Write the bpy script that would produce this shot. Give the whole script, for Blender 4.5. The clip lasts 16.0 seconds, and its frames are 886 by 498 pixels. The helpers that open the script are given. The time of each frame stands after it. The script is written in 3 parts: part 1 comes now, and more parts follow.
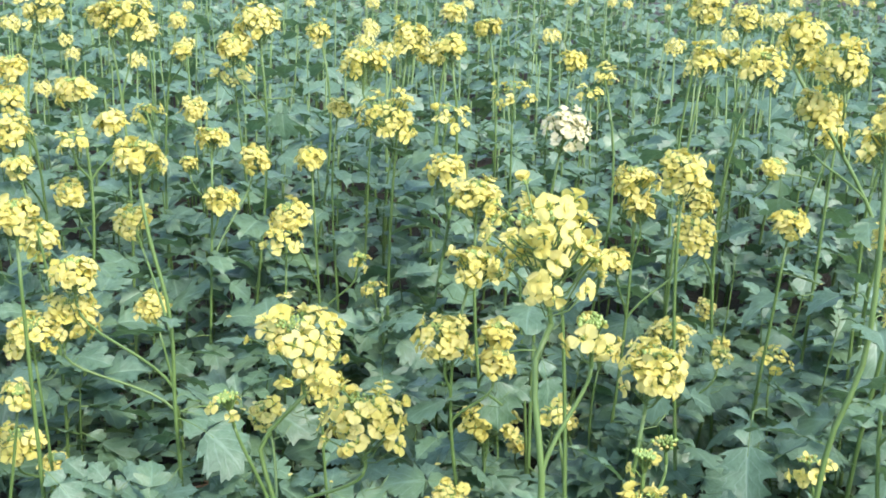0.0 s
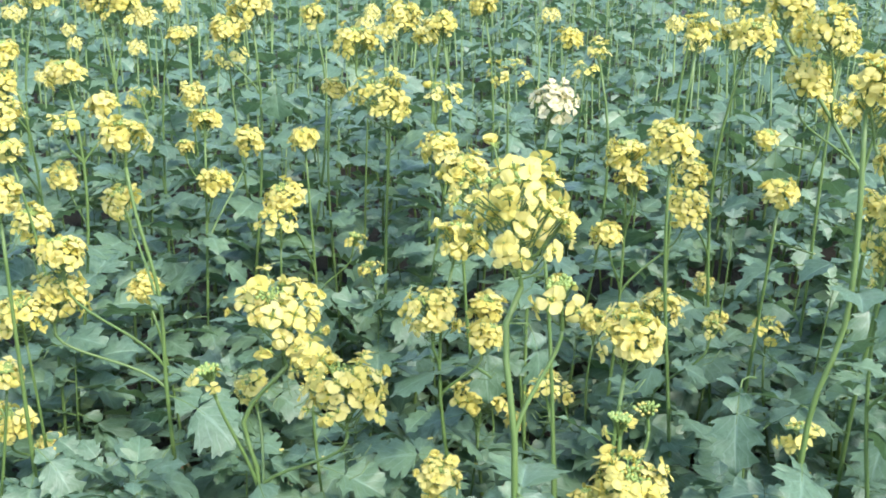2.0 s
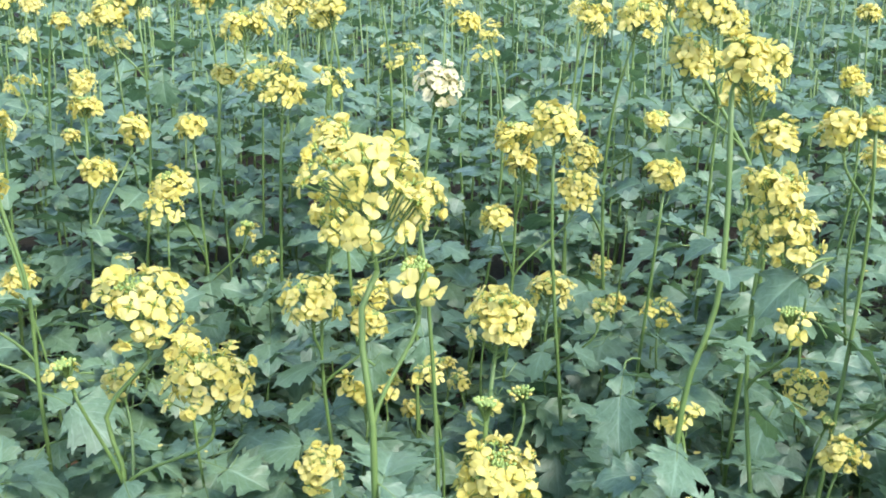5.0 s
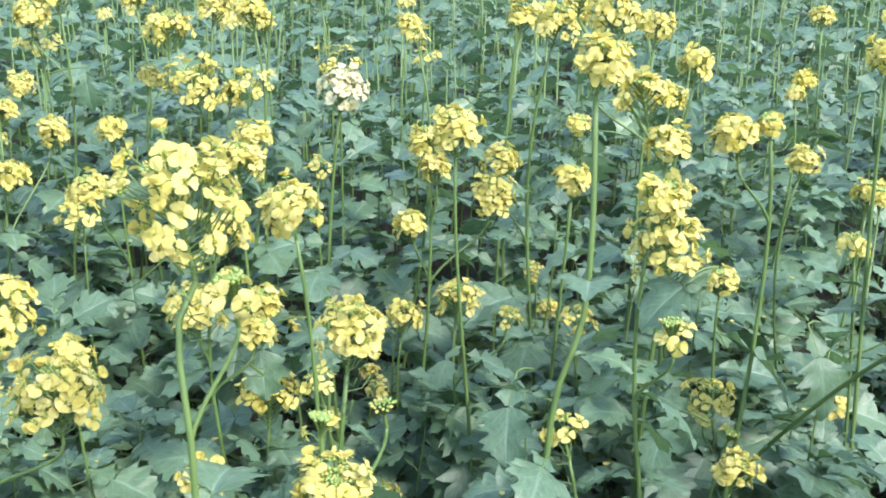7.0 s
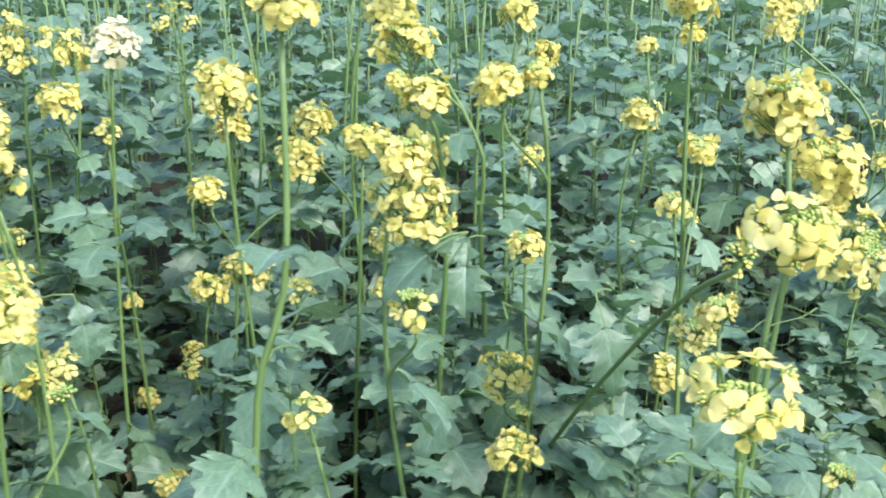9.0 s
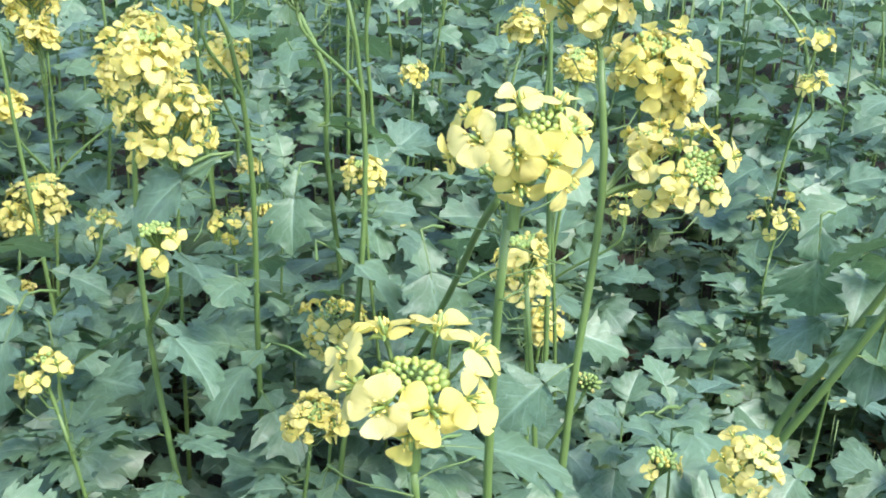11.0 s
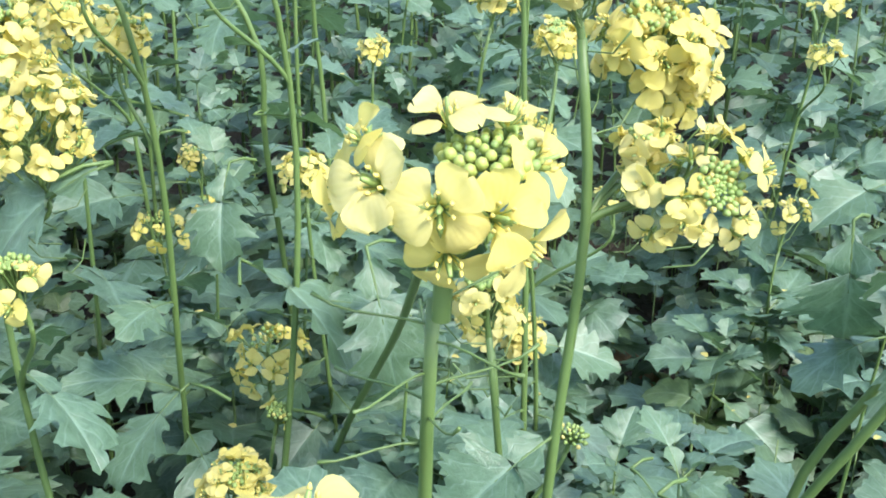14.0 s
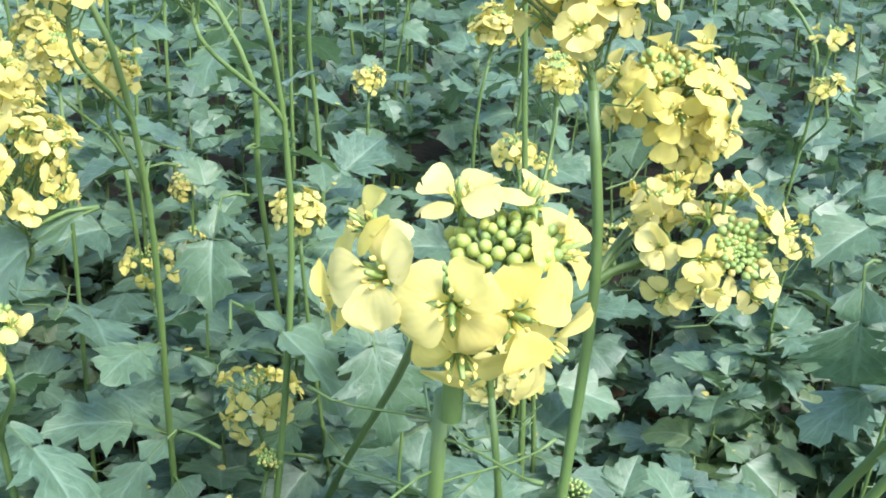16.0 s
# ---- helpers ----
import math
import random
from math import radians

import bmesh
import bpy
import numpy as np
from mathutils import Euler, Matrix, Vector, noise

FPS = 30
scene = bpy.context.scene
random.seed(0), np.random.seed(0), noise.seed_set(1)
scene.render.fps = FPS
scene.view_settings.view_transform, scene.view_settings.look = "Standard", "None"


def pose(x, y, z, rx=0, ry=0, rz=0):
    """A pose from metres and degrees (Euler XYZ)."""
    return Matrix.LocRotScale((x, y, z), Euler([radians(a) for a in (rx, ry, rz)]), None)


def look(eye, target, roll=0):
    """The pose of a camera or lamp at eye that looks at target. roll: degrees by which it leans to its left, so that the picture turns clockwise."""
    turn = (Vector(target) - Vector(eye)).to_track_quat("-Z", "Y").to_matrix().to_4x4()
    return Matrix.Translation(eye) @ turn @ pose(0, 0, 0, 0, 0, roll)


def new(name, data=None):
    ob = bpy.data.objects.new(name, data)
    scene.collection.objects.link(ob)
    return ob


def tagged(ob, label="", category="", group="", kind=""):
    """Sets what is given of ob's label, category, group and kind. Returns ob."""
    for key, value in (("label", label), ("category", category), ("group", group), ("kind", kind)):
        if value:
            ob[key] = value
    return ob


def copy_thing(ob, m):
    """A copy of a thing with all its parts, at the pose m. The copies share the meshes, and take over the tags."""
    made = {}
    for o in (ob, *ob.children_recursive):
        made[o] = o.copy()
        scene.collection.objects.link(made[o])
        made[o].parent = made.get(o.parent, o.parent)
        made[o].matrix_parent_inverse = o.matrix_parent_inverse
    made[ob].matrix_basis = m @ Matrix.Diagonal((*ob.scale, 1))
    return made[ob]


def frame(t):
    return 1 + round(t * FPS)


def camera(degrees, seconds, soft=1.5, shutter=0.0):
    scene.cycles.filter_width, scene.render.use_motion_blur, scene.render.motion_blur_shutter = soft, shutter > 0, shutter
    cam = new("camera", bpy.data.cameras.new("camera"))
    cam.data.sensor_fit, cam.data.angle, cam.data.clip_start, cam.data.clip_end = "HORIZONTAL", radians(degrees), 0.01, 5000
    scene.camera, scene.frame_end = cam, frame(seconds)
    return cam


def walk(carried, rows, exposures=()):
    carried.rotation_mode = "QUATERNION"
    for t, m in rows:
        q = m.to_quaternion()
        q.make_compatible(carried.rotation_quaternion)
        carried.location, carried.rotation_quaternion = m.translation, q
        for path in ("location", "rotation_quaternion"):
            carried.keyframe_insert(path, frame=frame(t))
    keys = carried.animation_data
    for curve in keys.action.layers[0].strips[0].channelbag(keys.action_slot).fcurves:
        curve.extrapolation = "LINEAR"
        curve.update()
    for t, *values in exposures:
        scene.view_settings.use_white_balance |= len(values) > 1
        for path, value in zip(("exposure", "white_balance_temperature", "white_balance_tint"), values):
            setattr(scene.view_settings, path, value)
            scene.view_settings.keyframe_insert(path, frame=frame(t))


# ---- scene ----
cam = camera(42.9, 16.0, soft=1.82, shutter=0.4)
PATH = [
    (0, (0.041, 0.033, 0.732), (0.004, 1.95, 0.163), 2.1),
    (0.5, (0.036, 0.034, 0.728), (-0.001, 1.95, 0.154), 1.9),
    (1, (0.042, 0.034, 0.724), (-0.015, 1.946, 0.143), 1.2),
    (1.5, (0.053, 0.032, 0.723), (-0.011, 1.942, 0.135), 0.8),
    (2, (0.067, 0.03, 0.72), (0.002, 1.941, 0.131), 0.9),
    (2.5, (0.08, 0.03, 0.716), (0.029, 1.94, 0.123), 0.7),
    (3, (0.088, 0.032, 0.714), (0.062, 1.939, 0.112), 0.6),
    (3.5, (0.091, 0.04, 0.711), (0.096, 1.945, 0.102), 0.5),
    (4, (0.092, 0.042, 0.712), (0.138, 1.947, 0.103), 0.4),
    (6.5, (0.168, 0.061, 0.711), (0.237, 1.968, 0.113), 1.2),
    (7, (0.2, 0.065, 0.712), (0.259, 1.971, 0.109), 1.1),
    (7.5, (0.233, 0.071, 0.713), (0.273, 1.974, 0.099), 0.6),
    (8, (0.275, 0.084, 0.708), (0.326, 1.985, 0.089), 0.2),
    (8.5, (0.326, 0.107, 0.697), (0.411, 2.002, 0.062), 0.3),
    (9, (0.379, 0.135, 0.689), (0.463, 2.023, 0.032), 0.3),
    (9.5, (0.422, 0.165, 0.679), (0.51, 2.045, 0.001), 0.6),
    (10, (0.464, 0.2, 0.663), (0.55, 2.068, -0.045), 0.7),
    (12.5, (0.526, 0.342, 0.619), (0.641, 2.166, -0.191), 1.6),
    (13, (0.532, 0.363, 0.618), (0.638, 2.184, -0.203), 0.6),
    (13.5, (0.534, 0.379, 0.615), (0.647, 2.202, -0.2), 0.5),
    (14, (0.536, 0.394, 0.611), (0.652, 2.219, -0.198), 0.4),
    (14.5, (0.536, 0.403, 0.617), (0.654, 2.228, -0.194), 0.6),
    (15, (0.535, 0.41, 0.616), (0.658, 2.242, -0.176), 0.9),
    (15.5, (0.534, 0.413, 0.617), (0.67, 2.248, -0.166), 1.1),
    (16, (0.534, 0.417, 0.615), (0.665, 2.254, -0.163), 1.0),
]
walk(cam, [(t, look(eye, target, roll)) for t, eye, target, roll in PATH], [(0, 1.85, 6600, 12), (4, 1.89, 6600, 12), (10, 1.97, 6450, 13), (16, 1.93, 6450, 13)])

# ---- light ----
world = bpy.data.worlds.new("sky")
scene.world = world
world.use_nodes = True
wn = world.node_tree.nodes
sky = wn.new("ShaderNodeTexSky")
sky.sky_type, sky.sun_disc = "NISHITA", False
SUN_UP, SUN_ROUND = radians(48), radians(138)
sky.sun_elevation, sky.sun_rotation = SUN_UP, SUN_ROUND
world.node_tree.links.new(sky.outputs[0], wn["Background"].inputs[0])
wn["Background"].inputs[1].default_value = 0.142
sun = new("sun", bpy.data.lights.new("sun", "SUN"))
sun.data.energy, sun.data.angle, sun.data.color = 1.75, radians(20), (1.0, 0.97, 0.92)
sun_way = Vector((math.sin(SUN_ROUND) * math.cos(SUN_UP), math.cos(SUN_ROUND) * math.cos(SUN_UP), math.sin(SUN_UP)))
sun.matrix_world = look(sun_way * 20, (0, 0, 0))


# ---- materials ----
class Nodes:
    """A small helper round one material's node tree."""

    def __init__(self, name):
        self.mat = bpy.data.materials.new(name)
        self.mat.use_nodes = True
        self.tree = self.mat.node_tree
        self.bsdf = self.tree.nodes["Principled BSDF"]
        self.out = self.tree.nodes["Material Output"]

    def add(self, kind, **values):
        n = self.tree.nodes.new("ShaderNode" + kind)
        for k, v in values.items():
            n.inputs[k].default_value = v
        return n

    def link(self, a, b):
        self.tree.links.new(a, b)

    def noise(self, scale, detail=3.0, coords=None):
        n = self.add("TexNoise", Scale=scale, Detail=detail)
        if coords:
            self.link(coords, n.inputs["Vector"])
        return n.outputs["Fac"]

    def ramp(self, fac, *stops):
        n = self.tree.nodes.new("ShaderNodeValToRGB")
        while len(n.color_ramp.elements) < len(stops):
            n.color_ramp.elements.new(0.5)
        for e, (at, c) in zip(n.color_ramp.elements, stops):
            e.position, e.color = at, (*c, 1) if len(c) == 3 else c
        self.link(fac, n.inputs[0])
        return n.outputs[0]

    def math(self, op, a, b):
        n = self.tree.nodes.new("ShaderNodeMath")
        n.operation = op
        for i, v in enumerate((a, b)):
            if isinstance(v, (int, float)):
                n.inputs[i].default_value = v
            else:
                self.link(v, n.inputs[i])
        return n.outputs[0]

    def mix(self, fac, a, b, how="MIX"):
        n = self.tree.nodes.new("ShaderNodeMix")
        n.data_type, n.blend_type = "RGBA", how
        for i, v in ((0, fac), (6, a), (7, b)):
            if isinstance(v, (int, float)):
                n.inputs[i].default_value = v
            elif isinstance(v, tuple):
                n.inputs[i].default_value = (*v, 1)
            else:
                self.link(v, n.inputs[i])
        return n.outputs[2]

    def bump(self, height, strength, distance):
        n = self.add("Bump", Strength=strength, Distance=distance)
        self.link(height, n.inputs["Height"])
        self.link(n.outputs[0], self.bsdf.inputs["Normal"])

    def coords(self):
        return self.tree.nodes.new("ShaderNodeTexCoord").outputs

    def object_random(self):
        return self.tree.nodes.new("ShaderNodeObjectInfo").outputs["Random"]

    def island_random(self):
        return self.tree.nodes.new("ShaderNodeNewGeometry").outputs["Random Per Island"]

    def translucent(self, colour, share):
        """Lets part of the light through, as thin leaves and petals do."""
        t = self.add("BsdfTranslucent")
        if isinstance(colour, tuple):
            t.inputs[0].default_value = (*colour, 1)
        else:
            self.link(colour, t.inputs[0])
        m = self.add("MixShader", Fac=share)
        self.link(self.bsdf.outputs[0], m.inputs[1])
        self.link(t.outputs[0], m.inputs[2])
        self.link(m.outputs[0], self.out.inputs["Surface"])


def petal_material(name, pale, deep, share=0.45):
    m = Nodes(name)
    uv = m.coords()["UV"]
    sep = m.add("SeparateXYZ")
    m.link(uv, sep.inputs[0])
    base = m.ramp(sep.outputs["Y"], (0.0, deep), (0.35, pale), (1.0, pale))
    base = m.mix(m.math("MULTIPLY", m.object_random(), 0.6), m.mix(m.math("MULTIPLY", m.island_random(), 0.25), base, deep), deep)
    wave = m.add("TexWave", Scale=2.2, Distortion=3.0)
    wave.inputs["Detail Scale"].default_value = 1.5
    m.link(uv, wave.inputs["Vector"])
    base = m.mix(m.math("MULTIPLY", wave.outputs["Fac"], 0.1), base, deep)
    base = m.mix(m.math("MULTIPLY", m.noise(3.0, 3.0, uv), 0.25), base, deep)
    m.link(base, m.bsdf.inputs["Base Color"])
    m.bsdf.inputs["Roughness"].default_value = 0.55
    m.bsdf.inputs["Specular IOR Level"].default_value = 0.3
    m.bump(wave.outputs["Fac"], 0.15, 0.0002)
    m.translucent(m.mix(0.5, base, deep), share)
    return m.mat


def leaf_material(name, dark, light, vein, yellow, share=0.27):
    m = Nodes(name)
    c = m.coords()
    sep = m.add("SeparateXYZ")
    m.link(c["UV"], sep.inputs[0])
    across = m.math("ABSOLUTE", m.math("SUBTRACT", sep.outputs["X"], 0.5), 0.0)
    rib = m.ramp(across, (0.0, (1, 1, 1)), (0.025, (0.8, 0.8, 0.8)), (0.05, (0, 0, 0)))
    slant = m.math("SUBTRACT", sep.outputs["Y"], m.math("MULTIPLY", across, 0.45))
    comb = m.math("FRACT", m.math("MULTIPLY", slant, 7.0), 0.0)
    side = m.ramp(m.math("ABSOLUTE", m.math("SUBTRACT", comb, 0.5), 0.0), (0.0, (0.8, 0.8, 0.8)), (0.09, (0, 0, 0)))
    veins = m.mix(1.0, rib, side, "LIGHTEN")
    blotch = m.noise(9.0, 4.0, c["UV"])
    fine = m.noise(420.0, 2.0, c["Object"])
    base = m.mix(m.ramp(blotch, (0.3, (0, 0, 0)), (0.75, (1, 1, 1))), dark, light)
    base = m.mix(m.math("MULTIPLY", m.object_random(), 0.5), base, yellow)
    base = m.mix(m.math("MULTIPLY", fine, 0.25), base, dark)
    base = m.mix(m.math("MULTIPLY", veins, 0.5), base, vein)
    holes = m.noise(26.0, 2.0, c["UV"])
    base = m.mix(m.ramp(holes, (0.74, (0, 0, 0)), (0.78, (0.7, 0.7, 0.7))), base, (0.2, 0.17, 0.06))
    m.link(base, m.bsdf.inputs["Base Color"])
    m.bsdf.inputs["Roughness"].default_value = 0.45
    m.bsdf.inputs["Specular IOR Level"].default_value = 0.95
    net = m.tree.nodes.new("ShaderNodeTexVoronoi")
    net.feature = "DISTANCE_TO_EDGE"
    net.inputs["Scale"].default_value = 24.0
    m.link(c["UV"], net.inputs["Vector"])
    cells = m.ramp(net.outputs["Distance"], (0.0, (1, 1, 1)), (0.09, (0, 0, 0)))
    base = m.mix(m.math("MULTIPLY", cells, 0.13), base, vein)
    m.link(base, m.bsdf.inputs["Base Color"])
    relief = m.math("ADD", m.math("MULTIPLY", m.math("ADD", veins, m.math("MULTIPLY", cells, 0.5)), -0.5), m.math("MULTIPLY", m.noise(30.0, 3.0, c["UV"]), 1.0))
    m.bump(relief, 0.36, 0.0008)
    m.translucent(m.mix(0.5, base, (0.16, 0.3, 0.05)), share)
    return m.mat


def plain_material(name, a, b, scale, rough, bump=0.3, depth=0.0006, vary=0.25):
    m = Nodes(name)
    c = m.coords()["Object"]
    big, small = m.noise(scale, 3.0, c), m.noise(scale * 9, 4.0, c)
    base = m.mix(big, a, b)
    base = m.mix(m.math("MULTIPLY", small, 0.4), base, a)
    base = m.mix(m.math("MULTIPLY", m.island_random(), vary), base, b)
    m.link(base, m.bsdf.inputs["Base Color"])
    m.bsdf.inputs["Roughness"].default_value = rough
    m.bump(small, bump, depth)
    return m.mat


PETAL = petal_material("yellow_petal", (0.745, 0.68, 0.325), (0.65, 0.565, 0.09))
PETAL_PALE = petal_material("cream_petal", (0.74, 0.71, 0.52), (0.66, 0.6, 0.34))
LEAF = leaf_material("mustard_leaf", (0.046, 0.102, 0.058), (0.14, 0.245, 0.152), (0.24, 0.37, 0.26), (0.13, 0.22, 0.08))
STEM = plain_material("green_stem", (0.065, 0.125, 0.03), (0.125, 0.195, 0.055), 30.0, 0.5)
BUD = plain_material("green_bud", (0.1, 0.2, 0.045), (0.28, 0.36, 0.1), 60.0, 0.5, vary=0.7)
BUD_YOUNG = plain_material("yellow_green_bud", (0.2, 0.3, 0.05), (0.4, 0.44, 0.12), 60.0, 0.5, vary=0.7)
ANTHER = plain_material("anther", (0.6, 0.48, 0.08), (0.74, 0.62, 0.2), 200.0, 0.7)
SOIL = plain_material("dark_soil", (0.02, 0.017, 0.011), (0.045, 0.037, 0.024), 14.0, 0.95, 1.0, 0.01)
DRY = plain_material("dry_leaf", (0.2, 0.11, 0.055), (0.36, 0.23, 0.14), 40.0, 0.8, 0.6, 0.001, 0.5)
WEED = leaf_material("weed_leaf", (0.045, 0.09, 0.032), (0.1, 0.17, 0.065), (0.19, 0.27, 0.13), (0.09, 0.145, 0.035))


# ---- mesh helpers ----
class Build:
    """Collects points, faces and texture places, and makes one mesh of them."""

    def __init__(self):
        self.v, self.f, self.uv, self.mats, self.which = [], [], [], [], []

    def add(self, verts, faces, mat, uvs=None):
        n = len(self.v)
        if mat not in self.mats:
            self.mats.append(mat)
        k = self.mats.index(mat)
        self.v += [tuple(p) for p in verts]
        self.uv += list(uvs) if uvs is not None else [(0.5, 0.5)] * len(verts)
        self.f += [tuple(n + i for i in face) for face in faces]
        self.which += [k] * len(faces)

    def merge(self, other, m):
        """Takes over all of another build, laid by the matrix m."""
        n, turn, at = len(self.v), np.array(m.to_3x3()), np.array(m.translation)
        for mat in other.mats:
            if mat not in self.mats:
                self.mats.append(mat)
        k = [self.mats.index(mat) for mat in other.mats]
        self.v += (np.array(other.v) @ turn.T + at).tolist()
        self.uv += other.uv
        self.f += [tuple(n + i for i in face) for face in other.f]
        self.which += [k[i] for i in other.which]

    def mesh(self, name, smooth=True):
        me = bpy.data.meshes.new(name)
        me.from_pydata(self.v, [], self.f)
        for m in self.mats:
            me.materials.append(m)
        me.polygons.foreach_set("material_index", self.which)
        me.polygons.foreach_set("use_smooth", [smooth] * len(self.f))
        layer = me.uv_layers.new(name="UVMap")
        idx = np.empty(len(me.loops), int)
        me.loops.foreach_get("vertex_index", idx)
        layer.uv.foreach_set("vector", np.array(self.uv, float)[idx].ravel())
        me.update()
        return me


def part(name, me, parent, m=None, label=""):
    ob = new(name, me)
    ob.parent = parent
    if m is not None:
        ob.matrix_basis = m
    return tagged(ob, label)


def tube(build, points, radii, mat, sides=6, cap=True):
    points = [Vector(p) for p in points]
    verts, faces = [], []
    side = None
    for i, p in enumerate(points):
        d = (points[min(i + 1, len(points) - 1)] - points[max(i - 1, 0)]).normalized()
        side = d.orthogonal() if side is None else (side - d * side.dot(d))
        side.normalize()
        up = d.cross(side)
        for k in range(sides):
            a = 2 * math.pi * k / sides
            verts.append(p + (side * math.cos(a) + up * math.sin(a)) * radii[i])
    for i in range(len(points) - 1):
        for k in range(sides):
            a, b = i * sides + k, i * sides + (k + 1) % sides
            faces.append((a, b, b + sides, a + sides))
    if cap:
        faces.append(tuple(range((len(points) - 1) * sides, len(points) * sides)))
    build.add(verts, faces, mat)


def curve(p0, p1, p2, p3, n):
    out = []
    for i in range(n):
        t = i / (n - 1)
        out.append(p0 * (1 - t) ** 3 + p1 * 3 * t * (1 - t) ** 2 + p2 * 3 * t * t * (1 - t) + p3 * t**3)
    return out


def glide(points, n):
    """A smooth line through all the points, n places evenly along it."""
    at = [0.0]
    for p, q in zip(points, points[1:]):
        at.append(at[-1] + max(1e-5, (q - p).length))
    slopes = []
    for i in range(len(points)):
        a, b = max(0, i - 1), min(len(points) - 1, i + 1)
        slopes.append((points[b] - points[a]) / (at[b] - at[a]))
    out = []
    for i in range(n):
        u = at[-1] * i / (n - 1)
        k = min(sum(u >= v for v in at[1:]), len(points) - 2)
        h = at[k + 1] - at[k]
        t = (u - at[k]) / h
        out.append(points[k] * (2 * t**3 - 3 * t * t + 1) + slopes[k] * h * (t**3 - 2 * t * t + t) + points[k + 1] * (3 * t * t - 2 * t**3) + slopes[k + 1] * h * (t**3 - t * t))
    return out


def grid_faces(rows, cols):
    return [(r * cols + c, r * cols + c + 1, (r + 1) * cols + c + 1, (r + 1) * cols + c) for r in range(rows - 1) for c in range(cols - 1)]


def turn_to(d):
    """A turn that takes +z to the direction d."""
    return Vector(d).to_track_quat("Z", "Y").to_matrix().to_4x4()


# ---- flowers ----
def petal(build, turn, rng, rows, cols, mat, size):
    """One spoon-shaped petal: a narrow claw that rises, then a round blade that spreads, curls and creases."""
    length, half = size * rng.uniform(0.9, 1.12), size * rng.uniform(0.38, 0.5)
    flare, cup, twist = rng.uniform(-0.35, 0.35), rng.uniform(-0.3, 0.35), rng.uniform(-0.5, 0.5)
    curl, lean, phase = rng.uniform(-0.25, 0.75), rng.uniform(-0.18, 0.18), rng.uniform(0, 6.28)
    verts, uvs = [], []
    for r in range(rows):
        s = r / (rows - 1)
        w = half * (0.16 + 0.84 * math.sin(min(1.0, max(0.0, (s - 0.2) / 0.58)) * math.pi / 2) ** 1.3)
        w *= math.sqrt(max(0.0, 1 - max(0.0, (s - 0.66) / 0.342) ** 2.2))
        bend = min(1.0, s / 0.42)
        out = length * (0.04 + 0.96 * s - 0.16 * bend)
        high = size * 0.32 * math.sin(bend * math.pi / 2) + size * flare * max(0.0, s - 0.42) ** 1.3 - size * curl * max(0.0, s - 0.55) ** 1.7
        for c in range(cols):
            a = 2 * c / (cols - 1) - 1
            notch = size * 0.07 * (1 - abs(a)) * max(0.0, s - 0.8) * 5
            crease = size * 0.045 * math.sin(4 * a + 7 * s + phase) * s
            p = Vector((a * w + lean * size * s * s, out - notch, high + cup * w * a * a + twist * w * a * 0.6 * s + crease))
            verts.append(turn @ p)
            uvs.append((c / (cols - 1), s))
    build.add(verts, grid_faces(rows, cols), mat, uvs)


def flower_build(rng, fine, mat, low=False, shut=0.0):
    """An open flower about 19 mm across: four petals in a cross, sepals, stamens and pistil; it looks along +z."""
    b = Build()
    rows, cols = (11, 7) if fine else (4, 3) if low else (5, 4)
    for k in range(4):
        turn = Matrix.Rotation(math.pi / 2 * k + rng.uniform(-0.22, 0.22), 3, "Z") @ Matrix.Rotation(shut * rng.uniform(0.8, 1.2) + rng.uniform(-0.38, 0.28), 3, "X")
        petal(b, turn, rng, rows, cols, mat, 0.0096)
    if low:
        return b
    if fine:
        for k in range(4):
            a = math.pi / 2 * k + math.pi / 4
            d = Vector((math.cos(a), math.sin(a), 0))
            tube(b, [d * 0.0006, d * 0.0028 + Vector((0, 0, 0.0012)), d * 0.0044 + Vector((0, 0, 0.0006))], [0.0005, 0.0007, 0.0001], BUD, 4)
    for k in range(6 if fine else 2):
        a = math.pi / 3 * k + 0.3
        d = Vector((math.cos(a), math.sin(a), 0)) * rng.uniform(0.0012, 0.0022)
        tip = d * 1.3 + Vector((0, 0, rng.uniform(0.003, 0.0046)))
        tube(b, [d * 0.2, d + Vector((0, 0, 0.003)), tip], [0.00018] * 3, BUD, 3)
        tube(b, [tip - Vector((0, 0, 0.0005)), tip + Vector((0, 0, 0.0002)), tip + Vector((0, 0, 0.001))], [0.0002, 0.00048, 0.0002], ANTHER, 4)
    tube(b, [Vector((0, 0, -0.0005)), Vector((0, 0, 0.003)), Vector((0, 0, 0.0058))], [0.0007, 0.0006, 0.0004], BUD, 4)
    return b


rng = random.Random(7)
FLOWERS = {
    (grade, colour): [flower_build(rng, grade == "fine", mat, False, 0.75 if k > 7 else 0.35 if k > 5 else 0.0).mesh(name) for k in range(9)]
    for grade in ("fine", "plain")
    for colour, mat, name in (("yellow", PETAL, "open_flower"), ("cream", PETAL_PALE, "cream_flower"))
}
LOW_FLOWERS = [flower_build(rng, False, PETAL, True) for _ in range(5)]


